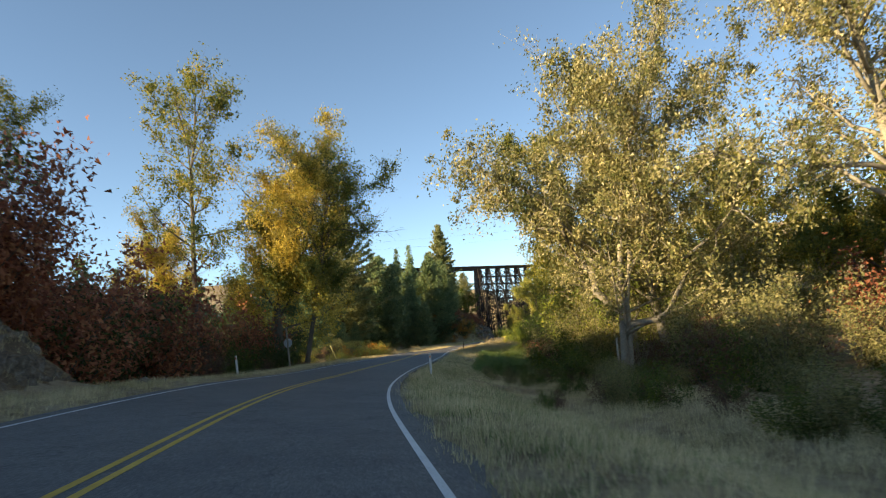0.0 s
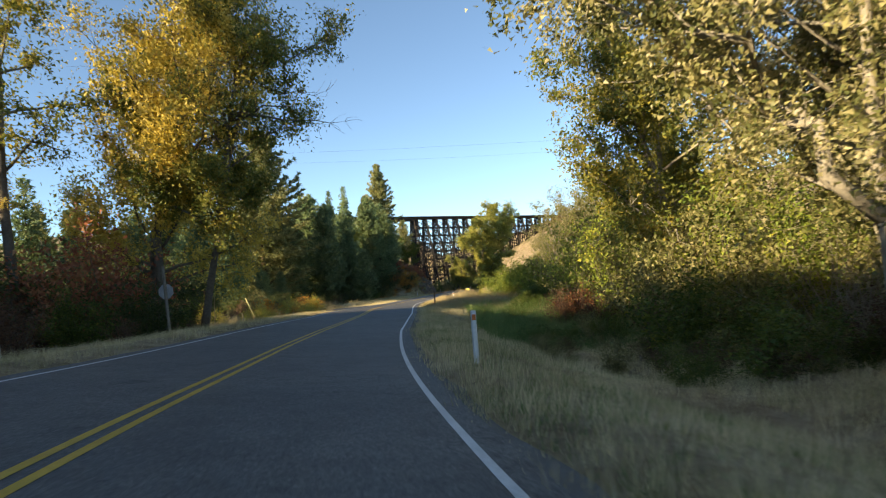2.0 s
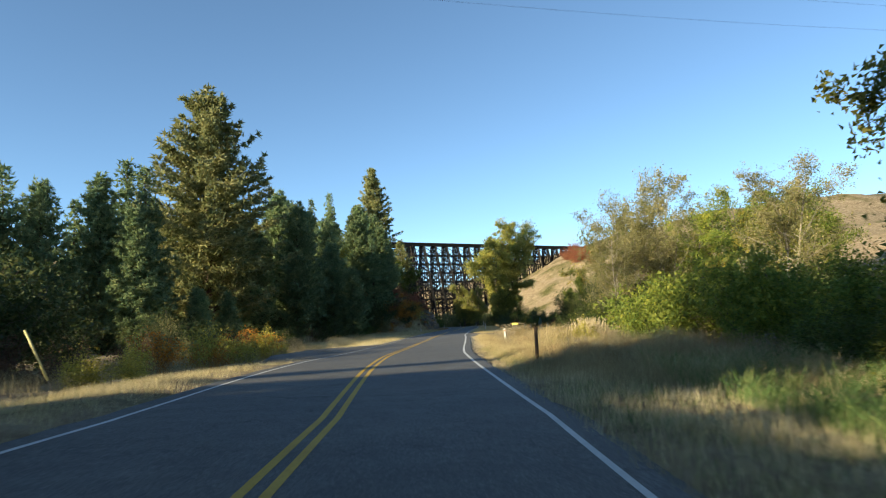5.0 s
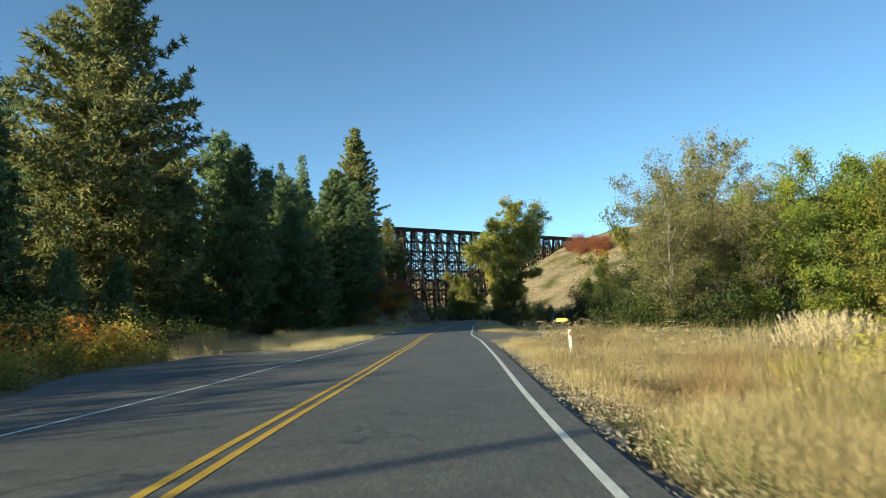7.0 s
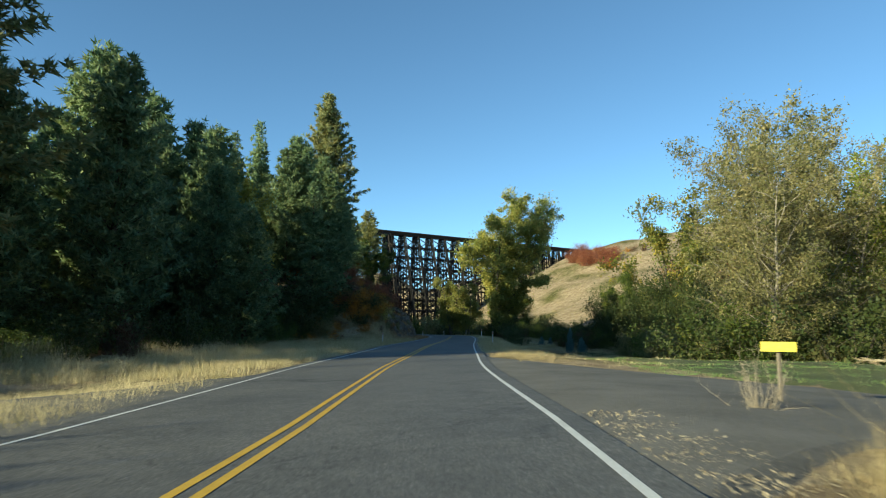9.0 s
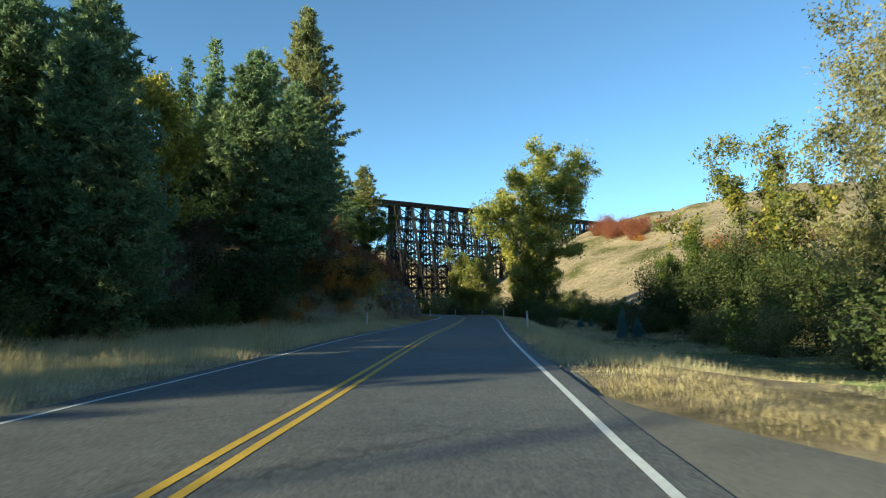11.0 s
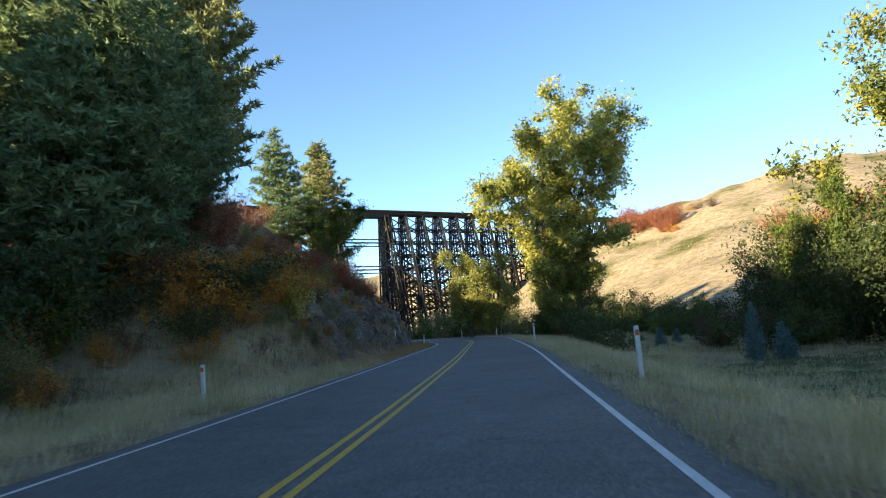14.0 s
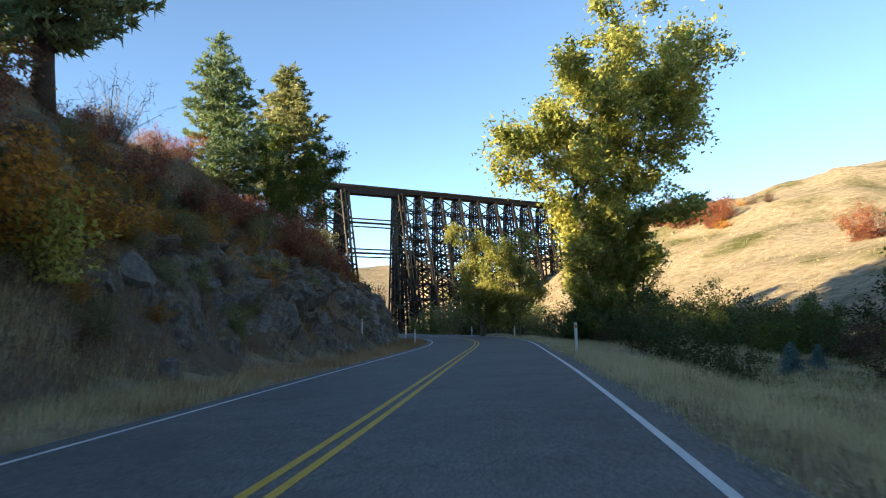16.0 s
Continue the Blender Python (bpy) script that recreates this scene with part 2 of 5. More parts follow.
LEAF_FRESH = foliage("fresh_green_leaves", [(0.0, (0.075, 0.12, 0.025)), (0.4, (0.16, 0.205, 0.04)), (0.72, (0.26, 0.275, 0.05)), (0.95, (0.44, 0.37, 0.06))], 0.45)


def bank_material():
    """Broken rock with lichen, soil in the hollows and dry grass on the flatter places."""
    m, nt, b = mat_nodes("rock_bank")
    broad = tex(nt, "ShaderNodeTexNoise", 0.5, 6)
    fine = tex(nt, "ShaderNodeTexNoise", 5.0, 9, "Object", 0.72)
    rock = ramp(nt, fine.outputs[0], [(0.3, (0.05, 0.043, 0.037)), (0.5, (0.15, 0.125, 0.10)), (0.72, (0.32, 0.29, 0.245))])
    soil = ramp(nt, fine.outputs[0], [(0.3, (0.09, 0.058, 0.034)), (0.5, (0.19, 0.125, 0.07)), (0.72, (0.34, 0.25, 0.14))])
    geo = nt.nodes.new("ShaderNodeNewGeometry")
    sep = nt.nodes.new("ShaderNodeSeparateXYZ")
    nt.links.new(geo.outputs["True Normal"], sep.inputs[0])
    w = nt.nodes.new("ShaderNodeMath")
    w.operation = "MULTIPLY_ADD"
    w.inputs[1].default_value = 0.5
    nt.links.new(sep.outputs[2], w.inputs[0])
    nt.links.new(broad.outputs[0], w.inputs[2])
    fac = ramp(nt, w.outputs[0], [(0.72, (0, 0, 0)), (0.95, (1, 1, 1))])
    nt.links.new(mix(nt, fac.outputs[0], rock.outputs[0], soil.outputs[0]), b.inputs["Base Color"])
    b.inputs["Roughness"].default_value = 0.95
    b.inputs["Specular IOR Level"].default_value = 0.15
    bump(nt, fine.outputs[0], b, 1.0, 0.12)
    return m


BANK = bank_material()
LEAF_PALE = foliage("pale_dry_leaves", [(0.0, (0.055, 0.072, 0.026)), (0.35, (0.135, 0.138, 0.05)), (0.65, (0.30, 0.262, 0.12)), (0.95, (0.56, 0.48, 0.29))], 0.36, 0.4)
LEAF_WEED = foliage("green_weed_leaves", [(0.0, (0.035, 0.07, 0.02)), (0.45, (0.075, 0.135, 0.035)), (0.8, (0.14, 0.19, 0.05)), (0.98, (0.24, 0.26, 0.08))], 0.4)
LEAF_BRUSH = foliage("rabbitbrush_sprays", [(0.0, (0.13, 0.13, 0.03)), (0.35, (0.28, 0.25, 0.05)), (0.65, (0.44, 0.38, 0.075)), (0.95, (0.58, 0.50, 0.15))], 0.4)
DARK_POST = surface("dark_brown_wood", (0.05, 0.033, 0.022), (0.13, 0.09, 0.06), 2, 0.85, 8, 0.4, 0.01)
PALE_YELLOW = surface("faded_yellow_plastic", (0.52, 0.47, 0.20), (0.70, 0.64, 0.32), 3, 0.5, 6, 0.1, 0.002)

# ---- mesh helpers ----
def mesh_of(name, verts, faces, material, smooth=False):
    me = bpy.data.meshes.new(name)
    me.from_pydata([tuple(v) for v in verts], [], faces)
    me.materials.append(material)
    if smooth:
        me.polygons.foreach_set("use_smooth", [True] * len(me.polygons))
    me.update()
    return me


def facets(name, corners, material):
    """A mesh of loose faces from an array (n, k, 3) of corners."""
    n, k = corners.shape[:2]
    me = bpy.data.meshes.new(name)
    me.vertices.add(n * k)
    me.vertices.foreach_set("co", np.ascontiguousarray(corners, dtype=np.float32).ravel())
    me.loops.add(n * k)
    me.loops.foreach_set("vertex_index", np.arange(n * k, dtype=np.int32))
    me.polygons.add(n)
    me.polygons.foreach_set("loop_start", np.arange(0, n * k, k, dtype=np.int32))
    me.materials.append(material)
    me.update(calc_edges=True)
    return me


def part(name, me, parent, label="", at=None):
    ob = new(name, me)
    ob.parent = parent
    if at is not None:
        ob.matrix_basis = at
    return tagged(ob, label)


def thing(name, label, category, group="", at=None, me=None, kind=""):
    ob = new(name, me)
    if at is not None:
        ob.matrix_basis = at
    return tagged(ob, label, category, group, kind)


class Tubes:
    """Tapered round limbs gathered into one mesh."""

    def __init__(self):
        self.v, self.f = [], []

    def add(self, pts, radii, sides=6):
        pts = [Vector(p) for p in pts]
        base = len(self.v)
        for i, p in enumerate(pts):
            d = (pts[min(i + 1, len(pts) - 1)] - pts[max(i - 1, 0)]).normalized()
            a = d.orthogonal().normalized()
            b = d.cross(a)
            for j in range(sides):
                t = 2 * math.pi * j / sides
                self.v.append(p + (a * math.cos(t) + b * math.sin(t)) * radii[i])
        for i in range(len(pts) - 1):
            for j in range(sides):
                k = (j + 1) % sides
                self.f.append((base + i * sides + j, base + i * sides + k, base + (i + 1) * sides + k, base + (i + 1) * sides + j))
        self.f.append(tuple(base + (len(pts) - 1) * sides + j for j in range(sides)))
        self.f.append(tuple(base + j for j in reversed(range(sides))))

    def mesh(self, name, material):
        return mesh_of(name, self.v, self.f, material, True)


class Boxes:
    """Square timbers gathered into one mesh."""

    def __init__(self):
        self.v, self.f = [], []

    def beam(self, a, b, w, h, up=(0, 0, 1)):
        a, b = Vector(a), Vector(b)
        d = (b - a).normalized()
        side = d.cross(Vector(up))
        side = side.normalized() if side.length > 1e-4 else d.orthogonal().normalized()
        top = side.cross(d).normalized()
        n = len(self.v)
        for p in (a, b):
            for sx, sz in ((-1, -1), (1, -1), (1, 1), (-1, 1)):
                self.v.append(p + side * (sx * w / 2) + top * (sz * h / 2))
        self.f += [tuple(n + i for i in q) for q in ((0, 1, 2, 3), (7, 6, 5, 4), (0, 4, 5, 1), (1, 5, 6, 2), (2, 6, 7, 3), (3, 7, 4, 0))]

    def mesh(self, name, material):
        return mesh_of(name, self.v, self.f, material)


def unit(a):
    return a / np.maximum(np.linalg.norm(a, axis=-1, keepdims=True), 1e-6)


def leaf_faces(rng, centres, size, flat=0.0, simple=False):
    """Pointed four-cornered leaves, each turned its own way."""
    n = len(centres)
    d = unit(rng.normal(size=(n, 3)) * (1, 1, 1 - flat))
    e = unit(np.cross(d, unit(rng.normal(size=(n, 3)))))
    L = size * rng.uniform(0.6, 1.35, (n, 1))
    w = L * rng.uniform(0.36, 0.5, (n, 1))
    up = np.cross(d, e) * L * 0.12
    if simple:
        return np.stack([centres - d * L * 0.5 - e * w * 0.7, centres - d * L * 0.4 + e * w * 0.8, centres + d * L * 0.6], axis=1)
    return np.stack([centres - d * L * 0.5, centres + e * w - d * L * 0.08 + up, centres + d * L * 0.55, centres - e * w - d * L * 0.08 + up], axis=1)


def blade_faces(rng, roots, ways, length, width):
    """Thin three-cornered needles or blades from roots along ways."""
    n = len(roots)
    L = length * rng.uniform(0.6, 1.25, (n, 1))
    e = unit(np.cross(ways, unit(rng.normal(size=(n, 3))))) * width
    return np.stack([roots - e, roots + e, roots + ways * L], axis=1)


# ---- trees ----
def wander(rng, a, way, length, n, bend, rise):
    """A crooked limb's points."""
    pts, p, d = [Vector(a)], Vector(a), Vector(way).normalized()
    for i in range(n):
        d = (d + Vector(rng.normal(size=3)) * bend + Vector((0, 0, rise))).normalized()
        p = p + d * (length / n)
        pts.append(p.copy())
    return pts


def broadleaf(name, seed, h, spread, radius, leaves, leaf, bark, leafmat, label, clear=0.2, limbs=16, lean=(0, 0), stems=1, tuft=0.55, top=1.0, twiggy=5, lobes=(0.3, 1.6), boughs=(), bare=(), low=1.0, group="trees along the road"):
    """A crooked broad-leaved tree: trunk with limbs, and a crown of single leaves in clumps."""
    rng = np.random.default_rng(seed)
    wood, anchors, load, main = Tubes(), [], [], None
    for st in range(stems):
        ang = rng.uniform(0, 6.28)
        off = Vector((math.cos(ang), math.sin(ang), 0)) * (0.35 * st)
        way = Vector((lean[0], lean[1], 1)) + (Vector((math.cos(ang), math.sin(ang), 0)) * 0.22 if st else Vector())
        hh = h * (1 - 0.16 * st)
        trunk = wander(rng, off + Vector((0, 0, -0.3)), way, hh * 0.93, 11, 0.07, 0.05)
        main = main or trunk
        rad = [radius * (1 - 0.35 * st / stems) * (1.35 if i == 0 else (1 - i / 12) ** 0.9 + 0.05) for i in range(12)]
        wood.add(trunk, rad, 8)
        for k in range(max(5, int(limbs / stems))):
            f = clear + (0.97 - clear) * ((k + rng.uniform(0, 0.9)) / max(5, int(limbs / stems)))
            i = min(int(f * 11), 10)
            p = trunk[i].lerp(trunk[i + 1], f * 11 - i)
            a = k * 2.4 + rng.uniform(-0.5, 0.5) + st * 1.3
            prof = math.sin(math.pi * min(1, 0.18 + 0.78 * ((f - clear) / (1 - clear)) ** 0.8)) ** 0.6
            L = spread * prof * rng.uniform(0.65, 1.2) * (low if f < 0.5 else 1 if f < 0.85 else top)
            d = Vector((math.cos(a), math.sin(a), rng.uniform(0.15, 0.75) + 0.5 * f))
            limb = wander(rng, p, d, L, 6, 0.16, 0.035)
            r0 = radius * 0.42 * (1 - 0.6 * f)
            wood.add(limb, [r0 * (1 - j / 7.5) for j in range(7)], 5)
            for j in range(2, 7):
                anchors += [limb[j]] * 2
                for q in range(twiggy if j > 2 else 2):
                    sd = (limb[j] - limb[j - 1]).normalized() * 0.6 + Vector(rng.normal(size=3)) * 0.75
                    sub = wander(rng, limb[j], sd, L * rng.uniform(0.14, 0.34), 3, 0.25, 0.03)
                    wood.add(sub, [r0 * 0.22, r0 * 0.15, r0 * 0.1, r0 * 0.05], 3)
                    anchors += sub[1:] + [sub[-1]]
            full = rng.uniform(*lobes)
            load += [full] * (len(anchors) - len(load))
    for f, b, r0 in boughs:      # long heavy boughs with leafy side limbs, from the height share f of the trunk
        a, b = main[int(f * 11)].lerp(main[int(f * 11) + 1], f * 11 % 1), Vector(b)
        n = 9
        bough = [a.lerp(b, j / n) + Vector(rng.normal(size=3)) * (0.05 * (b - a).length * math.sin(math.pi * j / n)) for j in range(n + 1)]
        wood.add(bough, [r0 * (1 - 0.85 * j / n) for j in range(n + 1)], 7)
        for j in range(3, n + 1):
            for q in range(4):
                side = wander(rng, bough[j], (b - a).normalized() * 0.5 + Vector(rng.normal(size=3)) * 0.8, spread * rng.uniform(0.12, 0.34), 4, 0.22, 0.03)
                wood.add(side, [r0 * 0.25 * (1 - i / 4.6) for i in range(5)], 4)
                anchors += side[1:] + side[2:]
        load += [1.2] * (len(anchors) - len(load))
    for f, b, r0 in bare:        # dead boughs without leaves
        a, b = main[int(f * 11)].lerp(main[int(f * 11) + 1], f * 11 % 1), Vector(b)
        bough = [a.lerp(b, j / 8) + Vector(rng.normal(size=3)) * (0.035 * (b - a).length * math.sin(math.pi * j / 8)) for j in range(9)]
        wood.add(bough, [r0 * (1 - 0.9 * j / 8) for j in range(9)], 5)
        for j in range(3, 9):
            for q in range(3):
                side = wander(rng, bough[j], (b - a).normalized() * 0.7 + Vector(rng.normal(size=3)) * 0.6, 1.6 * rng.uniform(0.3, 1.0), 3, 0.25, -0.03)
                wood.add(side, [r0 * 0.2, r0 * 0.14, r0 * 0.09, r0 * 0.04], 3)
    ob = thing(name, label, "tree", group)
    TALL[ob.name] = h
    part("trunk", wood.mesh("trunk", bark), ob)
    A = np.array([tuple(a) for a in anchors])
    share = np.array(load) * rng.uniform(0.12, 1.0, len(A)) ** 4
    pick = rng.choice(len(A), leaves, p=share / share.sum())
    c = A[pick] + rng.normal(size=(leaves, 3)) * tuft * rng.uniform(0.25, 0.85, (len(A), 1))[pick]
    part("crown", facets("crown", leaf_faces(rng, c, leaf, 0.0, leaf > 0.1), leafmat), ob)
    return ob


def conifer(name, seed, h, reach, radius, bark, needles, label, clear=0.15, shape=0.8, droop=0.0, whorls=5.5, tuft=0.42, blade=0.055, per=9, fill=0.3, group="conifers beside the road", step=0.5, tier=0):
    """A pine or fir: straight trunk, whorls of boughs, each with tufts of needles."""
    rng = np.random.default_rng(seed)
    wood, roots, dirs = Tubes(), [], []
    trunk = wander(rng, (0, 0, -0.4), (0, 0, 1), h + 0.3, 12, 0.012, 0.02)
    wood.add(trunk, [radius * (1.25 if i == 0 else max(0.04, (1 - i / 12.3))) for i in range(13)], 8)
    n = int(h * whorls)
    for k in range(n):
        f = clear + (0.985 - clear) * ((k // tier + 0.3 * rng.random()) * tier if tier else k + rng.random()) / n
        i = min(int(f * 12), 11)
        p = trunk[i].lerp(trunk[i + 1], f * 12 - i)
        g = (f - clear) / (1 - clear)
        L = reach * ((1 - g) ** shape) * min(1, 0.45 + 2.6 * g) * rng.uniform(0.55, 1.12) + min(0.35, 0.08 * reach)
        a = k * 2.399 + rng.uniform(-0.4, 0.4)
        d = Vector((math.cos(a), math.sin(a), 0.25 + 0.5 * g - droop + rng.uniform(-0.2, 0.2)))
        bough = wander(rng, p, d, L, 5, 0.06, 0.05)
        wood.add([bough[j] for j in (0, 2, 5)], [radius * 0.17 * (1 - 0.6 * f) * (1 - j / 5.6) for j in (0, 2, 5)], 3)
        m = max(2, int(L / step))
        for j in range(m):
            t = fill + (1 - fill) * (j + rng.random()) / m
            q = t * 5
            b = min(int(q), 4)
            c = bough[b].lerp(bough[b + 1], q - b)
            w = (bough[b + 1] - bough[b]).normalized()
            side = Vector(rng.normal(size=3))
            side = side - w * side.dot(w)
            for s in ((0.0, 1.0), (0.5, 0.6), (-0.5, 0.6)) if L > 1.2 else ((0.0, 1.0),):
                off = w.cross(Vector((0, 0, 1))) * (s[0] * L * 0.32 * (1.15 - t) + s[0] * 0.3) + side * 0.12
                roots.append(tuple(c + off))
                dirs.append(tuple((w + off * 0.5 + Vector((0, 0, 0.25))).normalized()))
    per, blade = max(5, per - 2), blade * 1.18
    R, D = np.repeat(np.array(roots), per, 0), np.repeat(np.array(dirs), per, 0)
    ways = unit(D * 0.55 + unit(rng.normal(size=R.shape)) * 0.9)
    R = R + rng.normal(size=R.shape) * min(0.07, 0.2 * tuft)
    ob = thing(name, label, "conifer tree", group)
    TALL[ob.name] = h
    part("trunk", wood.mesh("trunk", bark), ob)
    part("crown", facets("crown", blade_faces(rng, R, ways, tuft, blade), needles), ob)
    return ob


def shrub(name, seed, h, spread, leaves, leaf, leafmat, label, stems=11, tuft=0.3, bark=None, group="shrubs beside the road", category="shrub"):
    """A many-stemmed bush of uneven outline."""
    rng = np.random.default_rng(seed)
    wood, anchors = Tubes(), []
    for k in range(stems):
        a, out = k * 2.4 + rng.uniform(-0.4, 0.4), rng.uniform(0.1, 1.0)
        d = Vector((math.cos(a) * out * spread, math.sin(a) * out * spread, h * rng.uniform(0.75, 1.25) * (1.1 - 0.45 * out)))
        st = wander(rng, (math.cos(a) * 0.25 * spread * out, math.sin(a) * 0.25 * spread * out, -0.15), d, d.length, 5, 0.12, 0.02)
        wood.add(st, [0.03 * (1 - j / 6) * max(0.5, h / 3) for j in range(6)], 3)
        for j in range(1, 6):
            anchors += [st[j]] * (2 if j > 1 else 1)
            for q in range(3):
                sub = wander(rng, st[j], Vector(rng.normal(size=3)) + Vector((0, 0, 0.3)), 0.3 * spread * rng.uniform(0.5, 1.2), 2, 0.3, 0.03)
                if not leaves or (q == 0 and j % 2):
                    wood.add(sub, [0.012, 0.009, 0.004], 3)
                anchors += sub[1:]
    ob = thing(name, label, category, group)
    part("stem", wood.mesh("stem", bark or BARK_GREY), ob)
    if leaves:
        A = np.array([tuple(a) for a in anchors])
        pick = rng.integers(0, len(A), leaves)
        c = A[pick] + rng.normal(size=(leaves, 3)) * tuft * rng.uniform(0.4, 1.2, (len(A), 1))[pick]
        c[:, 2] = np.maximum(c[:, 2], 0.03)
        part("foliage", facets("foliage", leaf_faces(rng, c, leaf, 0.0, True), leafmat), ob)
    return ob


USED = set()
TALL = {}


def plant(proto, x, y, size=1.0, turn=0.0, high=1.0, label="", sink=0.1):
    """Sets the made tree or bush, or a copy of it, on the ground at x, y."""
    m = pose(x, y, float(terrain(x, y)) - sink, 0, 0, turn) @ Matrix.Diagonal((size, size, size * high, 1))
    if proto.name in USED:
        ob = copy_thing(proto, m)
    else:
        ob = proto
        USED.add(proto.name)
        ob.matrix_basis = m
    return tagged(ob, label)


def plant_to(proto, x, y, top, turn=0.0, wide=1.0, label=""):
    """Plants a tree so that its tip stands at the height top."""
    size = (top - float(terrain(x, y))) / TALL[proto.name.rsplit(".copy", 1)[0]]
    return plant(proto, x, y, size * wide, turn, 1.0 / wide, label)

# ---- the road's line and the lie of the land ----
LINE = [(0.5, -60), (-1.1, -35), (-2.2, -15), (-2.75, 0), (-3.05, 8.2), (-3.25, 14.3), (-3.3, 20.5), (-3.1, 26.9), (-2.75, 33.1), (-2.15, 39.4), (-1.45, 45.6), (-0.55, 51.6),
        (0.75, 59.9), (2.2, 69), (3.8, 78), (5.55, 87.3), (7.45, 96), (8.9, 102), (11.2, 111.1), (14.3, 124), (17.6, 137.4), (19.9, 145.2), (24.5, 161.5), (27.5, 171.8), (30.3, 180.7),
        (33.7, 191.6), (35.25, 196.5), (38.3, 206.9), (41.6, 218.4), (44.9, 230), (48, 243), (50, 256), (50.6, 268), (50, 280), (48.5, 294), (46, 312), (43.5, 335), (42.5, 372), (42, 420), (40, 520)]


def smooth_line(ctrl, step):
    pts = np.array(ctrl, float)
    pts = np.vstack([2 * pts[0] - pts[1], pts, 2 * pts[-1] - pts[-2]])
    out = []
    for i in range(1, len(pts) - 2):
        p0, p1, p2, p3 = pts[i - 1:i + 3]
        n = max(2, int(np.linalg.norm(p2 - p1) / step))
        for t in np.arange(n) / n:
            out.append(0.5 * (2 * p1 + (p2 - p0) * t + (2 * p0 - 5 * p1 + 4 * p2 - p3) * t ** 2 + (3 * p1 - p0 - 3 * p2 + p3) * t ** 3))
    out.append(pts[-2])
    out = np.array(out)
    for _ in range(25):
        out[1:-1] = 0.25 * out[:-2] + 0.5 * out[1:-1] + 0.25 * out[2:]
    return out


CENTRE = smooth_line(LINE, 1.0)
HEAD = unit(np.gradient(CENTRE, axis=0))
NORM = np.stack([HEAD[:, 1], -HEAD[:, 0]], 1)      # to the right of the way
# along the road: y, shift of the centre line, height of the crown, cross fall to the right
SURVEY = np.array([(-60, 0.0, 0.45, 0.05), (-5, 0.03, 0.367, 0.058), (8, -0.04, 0.335, 0.067), (16, -0.10, 0.300, 0.075), (24, -0.11, 0.233, 0.084), (32, -0.14, 0.095, 0.089), (40, -0.20, -0.076, 0.076),
                   (48, -0.25, -0.130, 0.064), (56, -0.34, -0.183, 0.073), (64, -0.18, -0.195, 0.070), (74, 0.03, -0.150, 0.039), (84, -0.17, -0.045, 0.013), (94, -0.30, -0.056, -0.005),
                   (104, -0.17, -0.105, -0.027), (114, -0.06, -0.080, -0.037), (124, 0.12, -0.114, -0.042), (134, 0.08, -0.145, -0.032), (144, -0.05, -0.122, -0.023), (156, -0.05, -0.066, -0.027),
                   (168, 0.01, 0.029, -0.024), (180, -0.01, 0.022, -0.019), (192, -0.09, 0.082, -0.025), (206, -0.18, 0.163, -0.033), (222, -0.30, 0.165, -0.034), (300, -0.43, 0.120, -0.020), (600, -0.43, 0.1, 0.0)])
CENTRE = CENTRE + NORM * np.interp(CENTRE[:, 1], SURVEY[:, 0], SURVEY[:, 1])[:, None]
HEAD = unit(np.gradient(CENTRE, axis=0))
NORM = np.stack([HEAD[:, 1], -HEAD[:, 0]], 1)


def ease(a, b, v):
    t = np.clip((v - a) / (b - a), 0, 1)
    return t * t * (3 - 2 * t)


def road_z(y, s):
    level, fall = (sum(np.interp(y + d, SURVEY[:, 0], SURVEY[:, c]) for d in (-3, 0, 3)) / 3 for c in (2, 3))
    return level - fall * np.clip(s, -6, 6)


def road_place(x, y):
    """Distance to the right of the centre line, and the line's y there."""
    x, y = np.atleast_1d(np.asarray(x, float)), np.atleast_1d(np.asarray(y, float))
    s, yc = np.empty(x.shape), np.empty(x.shape)
    for a in range(0, len(x), 4000):
        dx, dy = x[a:a + 4000, None] - CENTRE[None, :, 0], y[a:a + 4000, None] - CENTRE[None, :, 1]
        k = np.argmin(dx * dx + dy * dy, axis=1)
        r = np.arange(len(k))
        s[a:a + 4000] = dx[r, k] * NORM[k, 0] + dy[r, k] * NORM[k, 1]
        yc[a:a + 4000] = CENTRE[k, 1]
        far = (y[a:a + 4000] < CENTRE[0, 1]) | (y[a:a + 4000] > CENTRE[-1, 1])
        s[a:a + 4000] = np.where(far, x[a:a + 4000] - CENTRE[k, 0], s[a:a + 4000])
    return s, yc


def rough(x, y, f, seed):
    """Cheap rolling unevenness."""
    return (np.sin(x * f + seed) * np.cos(y * f * 1.3 + seed * 2) + 0.5 * np.sin(x * f * 2.3 + y * f * 1.7 + seed * 3) + 0.3 * np.cos(x * f * 4.1 - y * f * 3.3 + seed)) / 1.8


def drive_span(s):
    """Near and far edge of the driveway, as places along the road, at the distance s to its right."""
    w = np.maximum(s - 4.0, 0.0)
    return 118.6 + 1.3 * w ** 0.8, 148.5 - 3.4 * w ** 0.75


